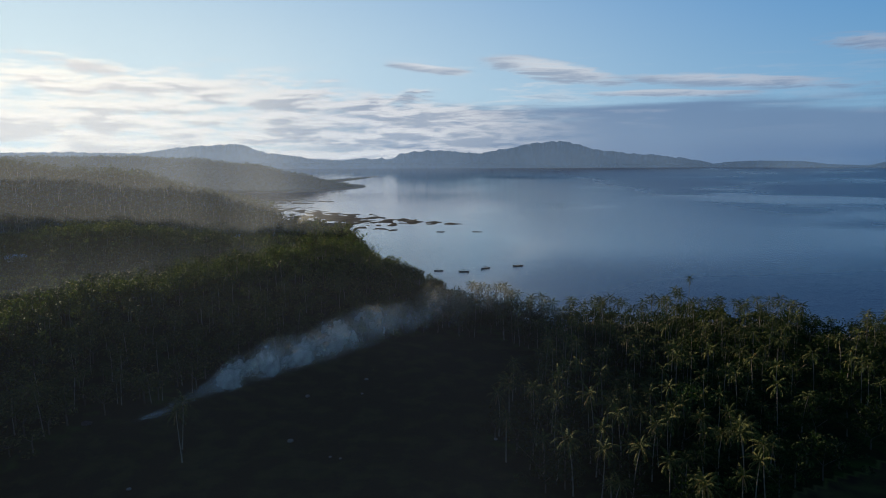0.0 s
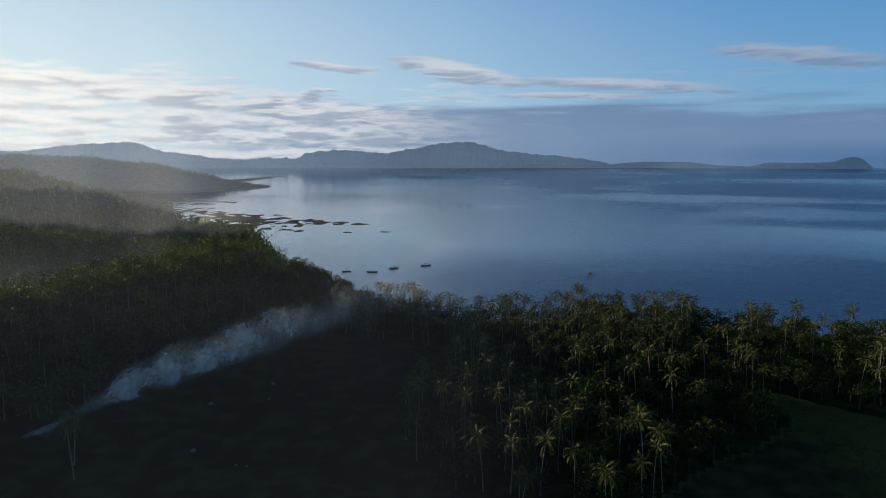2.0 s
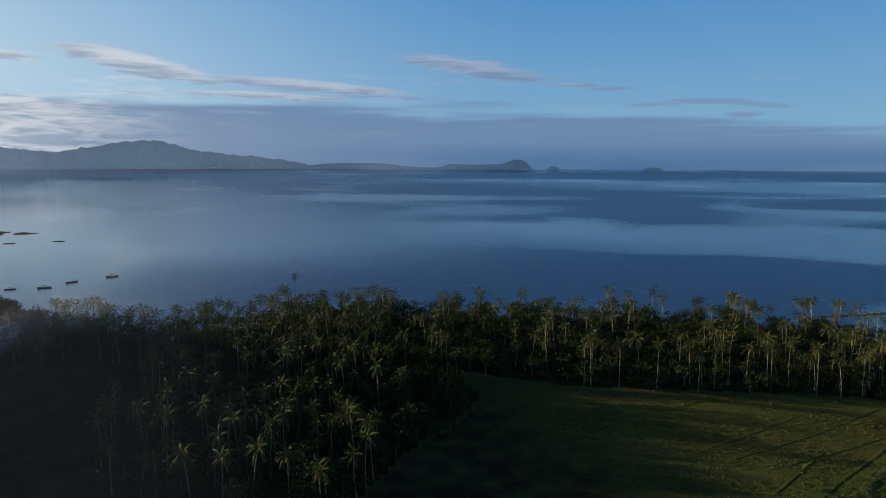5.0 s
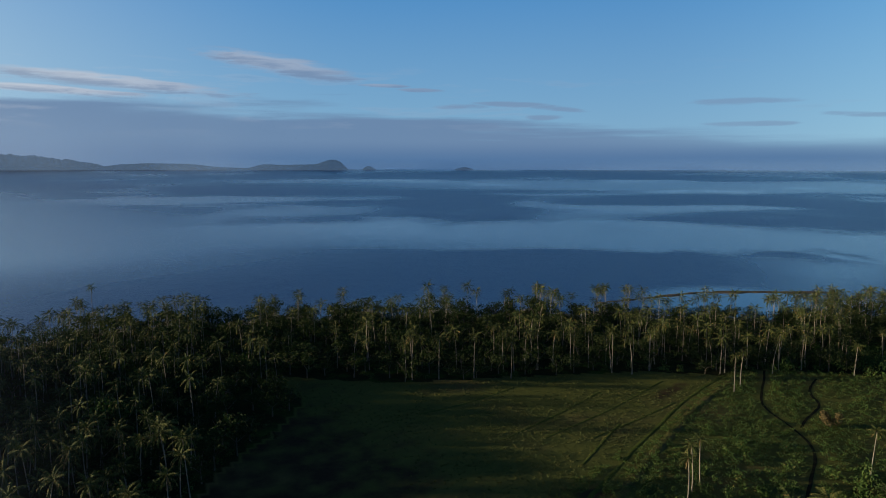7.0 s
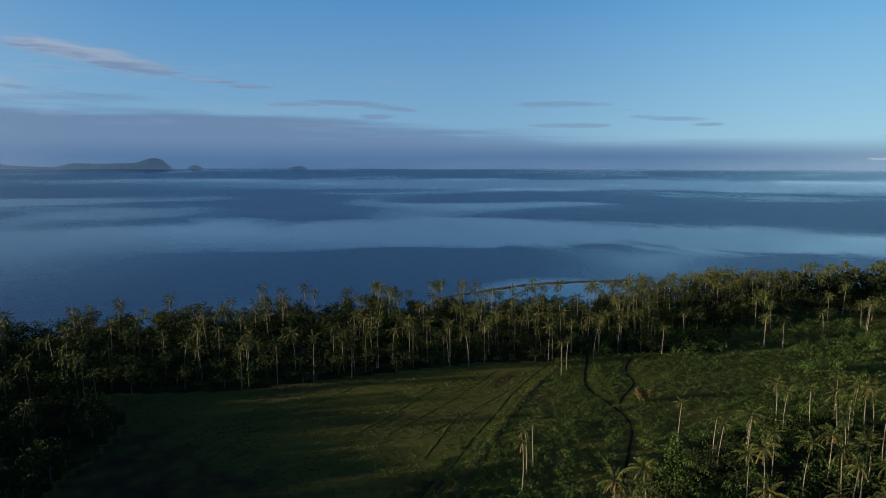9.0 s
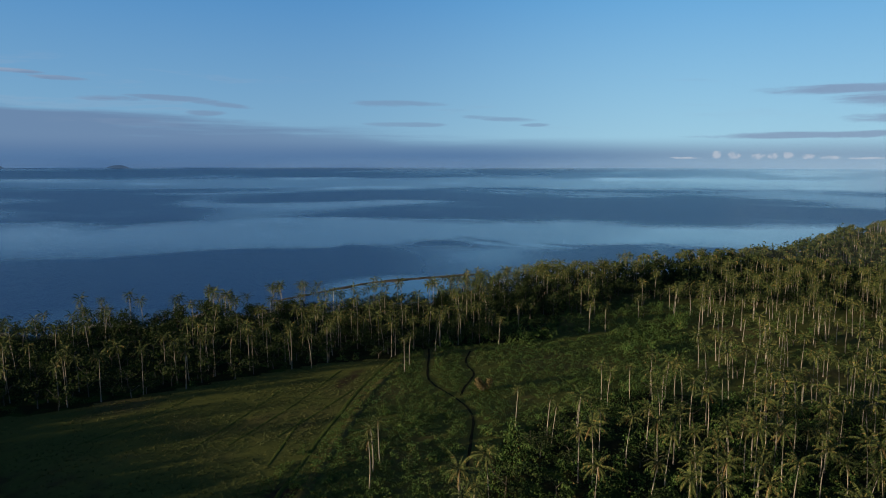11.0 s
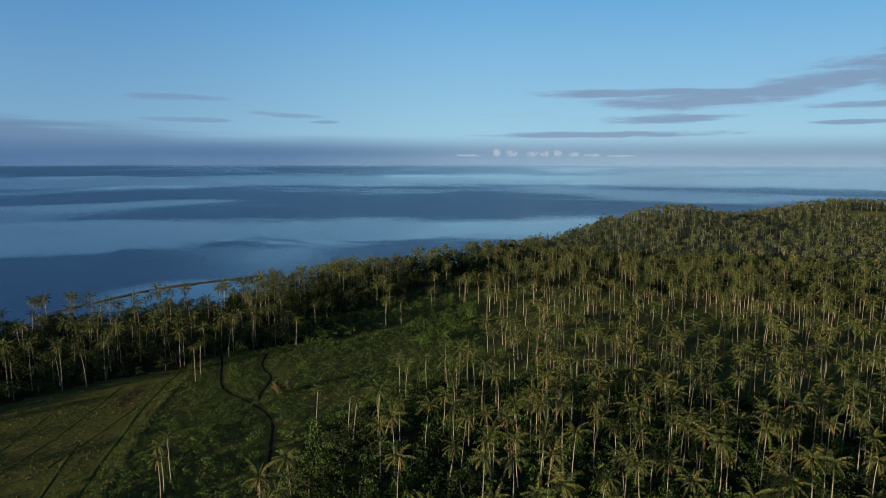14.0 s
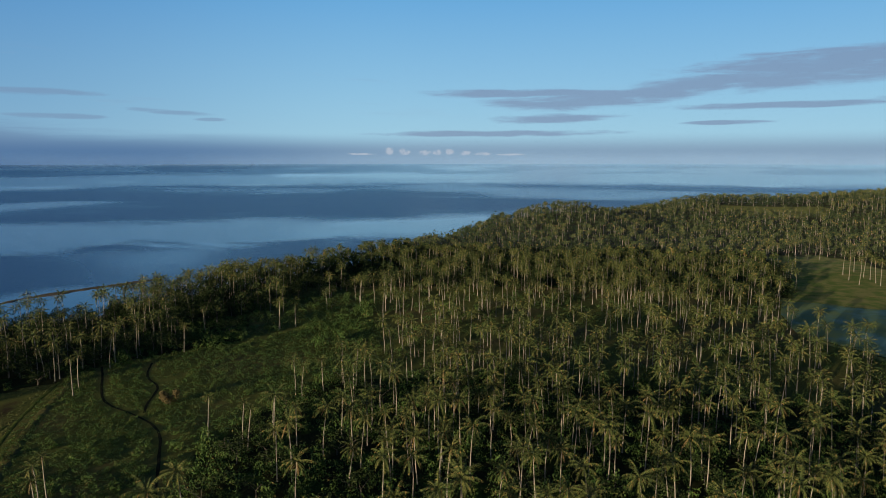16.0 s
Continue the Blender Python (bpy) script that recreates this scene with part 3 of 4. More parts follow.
DEAD = [build("dry_frond", *frond_mesh(length, -38, 46, 10, 0.8, 0.9, rng), [DRY_FROND]) for length in (3.4, 4.2)]
TRUNKS = []
for lean in (-1.5, -0.8, 0.2, 0.9, 1.7):
    tv, tt, tip = trunk_mesh(15.0, lean, 6, 7)
    TRUNKS.append((build("trunk", tv, tt, [PALM_BARK], smooth_faces=True), tip))


def palm_tree(px, py, scale, label, crown=1.0):
    base = empty("palm_tree", pose(px, py, float(land(px, py)), 0, 0, rng.uniform(0, 360)), label, "palm tree", "coconut palms")
    mesh, tip = TRUNKS[rng.integers(len(TRUNKS))]
    part("trunk", mesh, base, Matrix.Diagonal((1, 1, scale, 1)))
    size = (0.42 + 0.58 * scale) * crown
    for yaw, rise in crown_plan(19, rng):
        e = min(FROND_RISES, key=lambda q: abs(q - rise))
        at = Matrix.Translation((tip[0], tip[1], tip[2] * scale)) @ pose(0, 0, 0, 0, 0, math.degrees(yaw)) @ Matrix.Scale(size * rng.uniform(0.9, 1.1), 4)
        if rise < -30 and rng.random() < 0.45:
            part("dry_frond", DEAD[rng.integers(2)], base, at, "hanging brown dead frond")
        else:
            part("frond", FRONDS[e][rng.integers(2)], base, at)


for px, py, pz, sc in palms[:N_NEAR]:
    palm_tree(px, py, sc, "coconut palm with a thin grey trunk among undergrowth")
for px, py in EDGE_ROW:
    palm_tree(px, py, rng.uniform(0.95, 1.2), "tall coconut palm with a pale trunk beside the field", 0.82)
for px, py in PLOT_PALMS:
    palm_tree(px, py, rng.uniform(0.72, 0.92), "lone coconut palm standing over low green crops", 0.68)
for px, py in MEADOW_PALMS:
    palm_tree(px, py, rng.uniform(1.0, 1.2), "tall coconut palm with a pale trunk beside the meadow", 0.85)
for px, py in VALLEY_PALMS:
    palm_tree(px, py, rng.uniform(0.85, 1.0), "lone coconut palm on the shaded valley floor")

palms, r = palms[N_NEAR:], r[N_NEAR:]
mid = [palm_template(rng, 15.0, 18, 7, 4, 3, False, 0.98) for _ in range(6)]


def far_palm(rng, tall):
    """A distant palm: a thin trunk and folded, tapering feather leaves."""
    tv, tt, tip = trunk_mesh(tall, rng.uniform(-1.4, 1.4), 1, 3)
    V, T, n = [tv], [tt], len(tv)
    for yaw, rise in crown_plan(13, rng):
        size = rng.uniform(3.5, 4.4)
        a0, a1 = math.radians(rise), math.radians(rise - 62)
        p1 = np.array((0.5 * size * math.cos(a0), 0, 0.5 * size * math.sin(a0)))
        p2 = p1 + 0.55 * size * np.array((math.cos(a1), 0, math.sin(a1)))
        w = rng.uniform(0.42, 0.62)
        fv = np.array([(0, 0, 0), (*(0.75 * p1[:1]), -w, 0.75 * p1[2] - 0.3), tuple(p1 + (0, 0, 0.1)), (*(0.75 * p1[:1]), w, 0.75 * p1[2] - 0.3), tuple(p2), (p1[0] * 1.35, -0.8 * w, p1[2] - 0.5), (p1[0] * 1.35, 0.8 * w, p1[2] - 0.5)])
        V.append(turn(fv, yaw) + tip)
        T.append(np.array([(0, 1, 2), (0, 2, 3), (1, 5, 2), (2, 6, 3), (2, 5, 4), (2, 4, 6)]) + n)
        n += 7
    T = [np.asarray(t) for t in T]
    return np.concatenate(V), np.concatenate(T), np.concatenate([np.zeros(len(tt), int), np.ones(sum(len(t) for t in T[1:]), int)])


far = [far_palm(rng, 15.0) for _ in range(8)]
sel = r < 540
scatter("palm_grove", mid, palms[sel], [PALM_BARK, PALM_LEAF], rng, "dense coconut palms with pale thin trunks", "palm grove")
scatter("palm_wood", far, palms[~sel], [PALM_BARK, PALM_LEAF], rng, "coconut palms covering the distant slopes", "palm wood")


# ---------------------------------------------------------------- broadleaf trees and shrubs
def clump(rng, height, wide, leaves, leaf, trunk=True, low=0.30):
    """A tapered trunk with limbs and a crown of leaf sprays set in uneven masses."""
    V, T, M, n = [], [], [], 0
    if trunk:
        tops = [np.array((rng.uniform(-1, 1) * wide * 0.5, rng.uniform(-1, 1) * wide * 0.5, height * rng.uniform(0.55, 0.8))) for _ in range(3)]
        fork = np.array((0.2, 0.1, height * 0.35))
        for p, q, r0, r1 in [(np.array((0, 0, -0.5)), fork, 0.3, 0.22)] + [(fork, t, 0.18, 0.07) for t in tops]:
            tv, tt = tube([p, q], [r0, r1], 4)
            V.append(tv)
            T.append(tt + n)
            M.append(np.zeros(len(tt), int))
            n += len(tv)
    masses = [(np.array((rng.normal() * wide * 0.32, rng.normal() * wide * 0.32, height * rng.uniform(low if trunk else 0.2, 0.9))), wide * rng.uniform(0.22, 0.42)) for _ in range(7)]
    for i in range(leaves):
        c, rad = masses[i % 7]
        d = unit(rng.normal(size=3))
        p = c + d * rad * np.array((1, 1, 0.75)) * rng.uniform(0.7, 1.05)
        u = unit(np.cross(d, rng.normal(size=3)) + 0.3 * rng.normal(size=3))
        w = unit(np.cross(u, d + 0.6 * rng.normal(size=3)))
        s = leaf * rng.uniform(0.6, 1.3)
        V.append(np.array([p - u * s, p + w * s * 0.75, p + u * s * 0.8 - w * s * 0.3]))
        T.append(np.array([(0, 1, 2)]) + n)
        M.append(np.ones(1, int))
        n += 3
    return np.concatenate(V), np.concatenate(T), np.concatenate(M)


trees = [clump(rng, 11, 8, 290, 0.56) for _ in range(7)]
far_trees = [clump(rng, 11, 8, 56, 1.2, False) for _ in range(5)]
x, y = jitter(-700, 1000, -900, 1000, 8.5)
r, a = np.hypot(x, y), np.degrees(np.arctan2(-x, y))
ok = on_land(x, y, 0.8) & ~bare(x, y) & ~inside(x, y, PLOT) & (r > 122) & (r < np.where(a < -100, 1130, 900))
x, y, r, a = x[ok], y[ok], r[ok], a[ok]
share = np.where(a > -3, 1.0, np.where(a > -40, 0.92, np.where(a > -79, 0.95, np.where(r < 260, 0.22, np.where(r < 440, 0.05, 1.0))))) * np.where((r > 560), 0.7, 1)
share = np.where((np.interp(a, COAST_AZ, COAST_R) - r < 130) & (a < -79) & (a > -104), 0.85, share)
k = rng.random(x.size) < share
x, y, a = x[k], y[k], a[k]
strip = (np.interp(a, COAST_AZ, COAST_R) - np.hypot(x, y) < 130) & (a < -77) & (a > -104)
size = rng.uniform(0.55, 1.2, x.size) * np.where(strip, 1.2, np.where((x > 105) & (x < 300) & (y > 130) & (y < 290), 0.9, np.where((a < -79) & (np.hypot(x, y) > 440), 0.9, np.where(a < -79, 0.65, np.where(a > -3, 1.02, np.where((a < -3) & (a > -40), 0.90, np.where((a < -57) & (a > -76), 0.75, 0.98)))))))
places = np.stack([x, y, land(x, y), size], -1)
close = np.hypot(x, y) < 470
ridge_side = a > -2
scatter("broadleaf_wood", trees, places[close & ~ridge_side], [TREE_BARK, TREE_LEAF], rng, "dark green broadleaf trees between the palms", "trees")
scatter("ridge_wood", trees, places[close & ridge_side], [TREE_BARK, BACKLIT_RIDGE_LEAF], rng, "olive green trees and bamboo on the near ridge, lightened for backlight", "trees")
scatter("hill_wood", far_trees, places[~close & ~ridge_side], [TREE_BARK, TREE_LEAF], rng, "dark green trees on the farther hills", "trees")
scatter("second_ridge_wood", far_trees, places[~close & ridge_side], [TREE_BARK, BACKLIT_RIDGE_LEAF], rng, "olive green trees on the second ridge, lightened for backlight", "trees")
tufts = [clump(rng, 13, 17, 30, 3.4, False) for _ in range(5)]
x, y = jitter(-2100, -150, 850, 2900, 21.0)
r, a = np.hypot(x, y), np.degrees(np.arctan2(-x, y))
ok = on_land(x, y, 3.0) & (r > 880) & (r < 3000)
x, y = x[ok], y[ok]
scatter("far_wood", tufts, np.stack([x, y, land(x, y) - 2.5, rng.uniform(0.5, 1.1, x.size)], -1), [TREE_BARK, TREE_LEAF], rng, "wooded slopes of the far coast", "trees")

DITCH_LINE = [(297, 95), (285, 91), (270, 87), (257, 83), (250, 79), (241, 70), (234, 64), (225, 57), (214, 53), (203, 51), (187, 48), (169, 44), (150, 42)]
SIDE_DITCH = [(299, 76), (288, 75), (277, 72), (268, 66), (256, 65), (247, 65), (239, 64)]
TRACK_LINE = [(279, 105), (241, 104), (197, 97), (161, 91), (130, 85)]


def off_lines(x, y, lines, gap):
    d = np.full(np.shape(x), 1e9)
    for path in lines:
        for (ax, ay), (bx, by) in zip(path[:-1], path[1:]):
            t = np.clip(((x - ax) * (bx - ax) + (y - ay) * (by - ay)) / ((bx - ax) ** 2 + (by - ay) ** 2), 0, 1)
            d = np.minimum(d, np.hypot(x - ax - t * (bx - ax), y - ay - t * (by - ay)))
    return d > gap


crops = [clump(rng, 1.2, 2.4, 60, 0.24, False) for _ in range(6)]
x, y = jitter(95, 375, -45, 110, 2.2)
k = inside(x, y, PLOT) & off_lines(x, y, [DITCH_LINE, SIDE_DITCH, TRACK_LINE], 1.9) & (ripple(x, y, 11, 1.0) + 0.5 * ripple(x, y, 4, 0.3) > rng.uniform(-1.4, 0.25, x.size))
x, y = x[k], y[k]
scatter("crop_plants", crops, np.stack([x, y, land(x, y) - 0.15, np.where(ripple(x, y, 17, 4.0) > 0.45, rng.uniform(0.8, 1.9, x.size), rng.uniform(0.35, 1.1, x.size))], -1), [TREE_BARK, SHRUB_LEAF], rng, "uneven low green crop plants and weeds", "crops")
bushes = [clump(rng, 2.6, 3.4, 110, 0.30, False) for _ in range(7)]
x, y = jitter(60, 640, -460, 430, 3.8)
r, a = np.hypot(x, y), np.degrees(np.arctan2(-x, y))
thicket = inside(x, y, PLOT) & (((np.hypot((x - 172) / 48, (y - 74) / 17) < 1) & (ripple(x, y, 9, 2.0) > -0.15)) | (ripple(x, y, 8, 5.0) > 0.30) | (np.hypot(x, y) < 215))
ok = on_land(x, y) & ~bare(x, y) & (~inside(x, y, PLOT) | thicket) & off_lines(x, y, [DITCH_LINE, TRACK_LINE], 3.0) & (r > 118) & (r < 560) & (a < -10)
x, y, a, r = x[ok], y[ok], a[ok], r[ok]
plot = inside(x, y, PLOT)
band = (a < -73) & (a > -93) & (r > 300) & (r < 430)
share = np.where(band, 0.75, np.where(plot, np.where((ripple(x, y, 14, 1.0) > -0.1) | (r < 215), 0.85, 0.2), np.where(a < -72, np.where(r < 265, 0.62, np.where(a > -94, 0.42, 0.24)), 0.25))) * np.where(r > 430, 0.4, 1)
k = rng.random(x.size) < share
x, y, plot, a, r, band = x[k], y[k], plot[k], a[k], r[k], band[k]
size = np.where(band, rng.uniform(0.5, 1.9, x.size) * np.where(ripple(x, y, 12, 2.0) > 0.2, 1.25, 0.7), np.where(plot, np.where(r < 225, rng.uniform(0.4, 1.15, x.size), rng.uniform(0.25, 0.85, x.size)), np.where((r < 280) & (a < -72), rng.uniform(0.6, 2.0, x.size), rng.uniform(0.4, 1.3, x.size))))
scatter("undergrowth", bushes, np.stack([x, y, land(x, y) - 0.3, size], -1), [TREE_BARK, SHRUB_LEAF], rng, "low green shrubs and crops under the palms", "shrubs")


def round_tree(px, py, tall, wide, label, mat, low=0.45):
    """A single broadleaf tree as a thing with trunk and crown."""
    V, T, M = clump(rng, tall, wide, 900, 0.42, True, low)
    base = empty("broadleaf_tree", pose(px, py, float(land(px, py)), 0, 0, rng.uniform(0, 360)), label, "tree")
    part("trunk", build("trunk", V, T[M == 0], [TREE_BARK]), base)
    part("crown", build("crown", V, T[M == 1], [mat]), base)


DRY_LEAF = leaf_material("reddish_leaf", (0.055, 0.045, 0.02), (0.10, 0.075, 0.032), (0.15, 0.10, 0.04), 0.2)
palm_tree(*polar(-19.8, 372), 1.70, "tall emergent palm with a small reddish round crown", 0.46)
round_tree(*polar(-19.6, 232), 13, 11, "bright green spreading tree inside the palm grove", SHRUB_LEAF)
round_tree(*polar(6.2, 432), 14, 12, "dark spreading tree at the end of the wooded ridge", TREE_LEAF)
round_tree(*polar(-76.9, 253), 5.2, 4.6, "pale bare-topped small tree on the green plot", DRY_LEAF, 0.3)

# grass on the field
blades = []
for _ in range(6):
    V, T = [], []
    for i in range(7):
        p = rng.uniform(-0.5, 0.5, 2)
        t = rng.uniform(0, 6.28)
        q = p + 0.35 * np.array((math.cos(t), math.sin(t)))
        T.append((3 * i, 3 * i + 1, 3 * i + 2))
        V += [(p[0], p[1], -0.05), (q[0], q[1], -0.05), ((p[0] + q[0]) / 2 + rng.uniform(-0.3, 0.3), (p[1] + q[1]) / 2 + rng.uniform(-0.3, 0.3), rng.uniform(0.35, 0.8))]
    blades.append((np.array(V), np.array(T), np.zeros(7, int)))
x, y = jitter(60, 290, 20, 240, 1.25)
k = inside(x, y, FIELD) & (rng.uniform(115, 165, x.size) < x - 0.25 * (y - 120)) & (ripple(x, y, 7, 0.5) + 0.6 * ripple(x, y, 19, 2.0) > rng.uniform(-0.9, 0.6, x.size))
x, y = x[k], y[k]
scatter("field_grass", blades, np.stack([x, y, land(x, y), rng.uniform(0.3, 0.65, x.size)], -1), [GRASS_BLADE], rng, "rough green grass of the open field", "grass")


def ribbon(name, path, profile, mat, label, category, wobble=0.4):
    """A long low form along a path of (x, y); profile: offsets and heights across it."""
    pts = [Vector(p) for p in path]
    for _ in range(2):
        pts = [pts[0]] + [p.lerp(q, t) for p, q in zip(pts[:-1], pts[1:]) for t in (0.25, 0.75)] + [pts[-1]]
    fine = []
    for p, q in zip(pts[:-1], pts[1:]):
        n = max(1, int((q - p).length / 2.5))
        fine += [p.lerp(q, i / n) for i in range(n)]
    fine.append(pts[-1])
    V = []
    for i, p in enumerate(fine):
        d = (fine[min(i + 1, len(fine) - 1)] - fine[max(i - 1, 0)]).normalized()
        side = Vector((-d.y, d.x))
        off = wobble * noise.noise((p.x * 0.05, p.y * 0.05, 3.0))
        for o, h in profile:
            q = p + side * (o * (1 + 0.5 * noise.noise((p.x * 0.3, p.y * 0.3, o))) + off)
            V.append((q.x, q.y, float(land(q.x, q.y)) + h * (1 + 0.7 * noise.noise((q.x * 0.4, q.y * 0.4, 9.0)))))
    m = len(profile)
    F = [(i * m + j, i * m + j + 1, (i + 1) * m + j + 1, (i + 1) * m + j) for i in range(len(fine) - 1) for j in range(m - 1)]
    return tagged(new(name, build(name, V, F, [mat], smooth_faces=True)), label, category)


def soil_material(name, a, b, size):
    m, N = material(name)
    pos = N.node("ShaderNodeNewGeometry").outputs["Position"]
    f = N.math("ADD", N.math("MULTIPLY", N.noise(pos, size, 5, 0.65), 0.6), N.math("MULTIPLY", N.noise(pos, size * 0.12, 3), 0.4))
    bump = N.node("ShaderNodeBump", Strength=0.9, Distance=0.3, Height=f)
    N.node("ShaderNodeOutputMaterial", Surface=N.node("ShaderNodeBsdfPrincipled", Base_Color=N.mix(N.ramp(f, 0.3, 0.7), a, b), Roughness=0.95, Specular_IOR_Level=0.0, Normal=bump))
    return m


DRY_GRASS = soil_material("dry_grass", (0.065, 0.066, 0.022), (0.13, 0.108, 0.042), 1.1)
BUND_GRASS = soil_material("bund_grass", (0.035, 0.055, 0.013), (0.078, 0.088, 0.024), 1.3)
SHADED_MUD = soil_material("shaded_mud", (0.010, 0.011, 0.007), (0.030, 0.029, 0.017), 0.8)
BUND = [(-0.7, -0.1), (-0.4, 0.06), (0.0, 0.10), (0.4, 0.06), (0.7, -0.1)]
ribbon("field_track", TRACK_LINE, [(-0.9, -0.05), (-0.6, 0.04), (0.0, 0.10), (0.6, 0.04), (0.9, -0.05)], BUND_GRASS, "grown-over rutted track along the field's edge", "track")
ribbon("verge", [(279, 100), (236, 98), (195, 91), (161, 85), (130, 79)], [(-1.9, -0.1), (-1.1, 0.14), (0.1, 0.22), (1.2, 0.14), (1.9, -0.1)], DRY_GRASS, "verge of dry yellow grass beside the track", "verge")
for path in ([(234, 105), (205, 107), (185, 109)], [(226, 131), (195, 129), (165, 129)], [(202, 109), (166, 101)], [(255, 120), (215, 118), (175, 120)], [(208, 158), (181, 159), (162, 164)]):
    ribbon("bund", path, BUND, BUND_GRASS, "low grassy bund between field plots", "bund")
# The ditches lie flat; their mud is coloured dark to give depth.
DITCH = [(-0.45, 0.04), (-0.25, 0.05), (0.0, 0.05), (0.25, 0.05), (0.45, 0.04)]
ribbon("ditch", DITCH_LINE, DITCH, SHADED_MUD, "dark winding drainage ditch through the crops", "ditch", 0.6)
ribbon("ditch", SIDE_DITCH, DITCH, SHADED_MUD, "short dark side ditch through the crops", "ditch", 0.6)

# flooded plots on the meadow
m, N = material("pond_water")
pos = N.node("ShaderNodeNewGeometry").outputs["Position"]
f = N.noise(pos, 0.05, 5, 0.6)
c = N.mix(N.ramp(f, 0.42, 0.60), (0.070, 0.125, 0.070), (0.125, 0.160, 0.060))
N.node("ShaderNodeOutputMaterial", Surface=N.node("ShaderNodeBsdfPrincipled", Base_Color=c, Roughness=N.ramp(f, 0.36, 0.60, 0.45, 0.85), Specular_IOR_Level=0.15, IOR=1.33))
POND_WATER = m
V = []
for i, (p, q) in enumerate(zip(POND, POND[1:] + POND[:1])):
    for k in range(8):
        px, py = p[0] + (q[0] - p[0]) * k / 8, p[1] + (q[1] - p[1]) * k / 8
        w = 2.5 * noise.noise((px * 0.06, py * 0.06, 5.0))
        V.append((px + w, py - w, 6.35))
pm = bpy.data.meshes.new("pond")
pm.from_pydata(V, [], [tuple(range(len(V)))])
pm.materials.append(POND_WATER)
tagged(new("pond", pm), "shallow flooded plot with blue and green water", "pond", kind="structure")
for path in [[(371, -263), (361, -273), (353, -285), (338, -304), (318, -312)], [(386, -280), (381, -300), (375, -318), (369, -331)], [(318, -312), (290, -282), (262, -252)], [(255, -232), (272, -226), (300, -222), (335, -238), (371, -263)]]:
    ribbon("bund", path, BUND, BUND_GRASS, "low grassy bund round the flooded plot", "bund")

# pale boulders on the valley floor
STONE = soil_material("pale_stone", (0.11, 0.105, 0.095), (0.22, 0.21, 0.19), 2.0)
for px, py, w in ((-47, 204, 1.3), (-49, 242, 1.2), (-30, 262, 1.0), (-30, 247, 0.7), (16, 206, 0.8), (-33, 193, 0.6), (-30, 192, 0.6), (-82, 172, 0.8)):
    bm = bmesh.new()
    bmesh.ops.create_icosphere(bm, subdivisions=2, radius=0.8 * w)
    for v in bm.verts:
        v.co *= 1 + 0.3 * noise.noise(v.co * 1.3 + Vector((px, py, 0)))
        v.co.z *= 0.55
    me = bpy.data.meshes.new("boulder")
    bm.to_mesh(me)
    bm.free()
    me.materials.append(STONE)
    ob = tagged(new("boulder", me), "pale rounded boulder on the dark grass", "boulder", "boulders")
    ob.location = (px, py, float(land(px, py)) + 0.2 * w)

# ash heap of the field fire
ASH = soil_material("ash", (0.02, 0.018, 0.017), (0.10, 0.095, 0.09), 3.0)
bm = bmesh.new()
bmesh.ops.create_icosphere(bm, subdivisions=3, radius=1.6)
for v in bm.verts:
    v.co *= 1 + 0.35 * noise.noise(v.co * 1.7)
    v.co.z *= 0.35
me = bpy.data.meshes.new("ash_heap")
bm.to_mesh(me)
bm.free()
me.materials.append(ASH)
heap = tagged(new("ash_heap", me), "smouldering grey ash heap of a field fire", "ash heap")
heap.location = (-110, 206, float(land(-110, 206)) + 0.15)

# ---------------------------------------------------------------- shore: flats, spit, boats
FLAT_MUD = soil_material("tidal_mud", (0.05, 0.048, 0.046), (0.15, 0.14, 0.125), 0.05)
SPIT_SAND = soil_material("spit_sand", (0.06, 0.05, 0.035), (0.15, 0.12, 0.085), 0.2)


def shoal(name, x0, x1, y0, y1, sx, sy, lines, grain, mat, label):
    """A low bank that breaks the water: an uneven sheet that rises along some lines."""
    xs, ys = np.arange(x0, x1, sx), np.arange(y0, y1, sy)
    X, Y = np.meshgrid(xs, ys, indexing="ij")
    up = np.max([ridge(X, Y, a, b, ha, hb, wa, wb) for a, b, ha, hb, wa, wb in lines], axis=0)
    rough = np.array([noise.fractal(Vector((px / grain, py / grain * 0.45, 1.7)), 1.0, 2.0, 5) for px, py in zip(X.ravel(), Y.ravel())]).reshape(X.shape)
    Z = -0.85 + up + 0.80 * rough * np.clip(up * 1.6, 0.2, 1)
    n, m = X.shape
    i, j = np.meshgrid(np.arange(n - 1), np.arange(m - 1), indexing="ij")
    F = np.stack([i * m + j, (i + 1) * m + j, (i + 1) * m + j + 1, i * m + j + 1], -1).reshape(-1, 4)
    Z = np.clip(Z, -1, 0.4)
    keepf = (Z.ravel()[F] > -0.3).any(axis=1)
    return tagged(new(name, build(name, np.stack([X, Y, Z], -1).reshape(-1, 3), F[keepf], [mat], smooth_faces=True)), label, "mud flat", kind="structure")


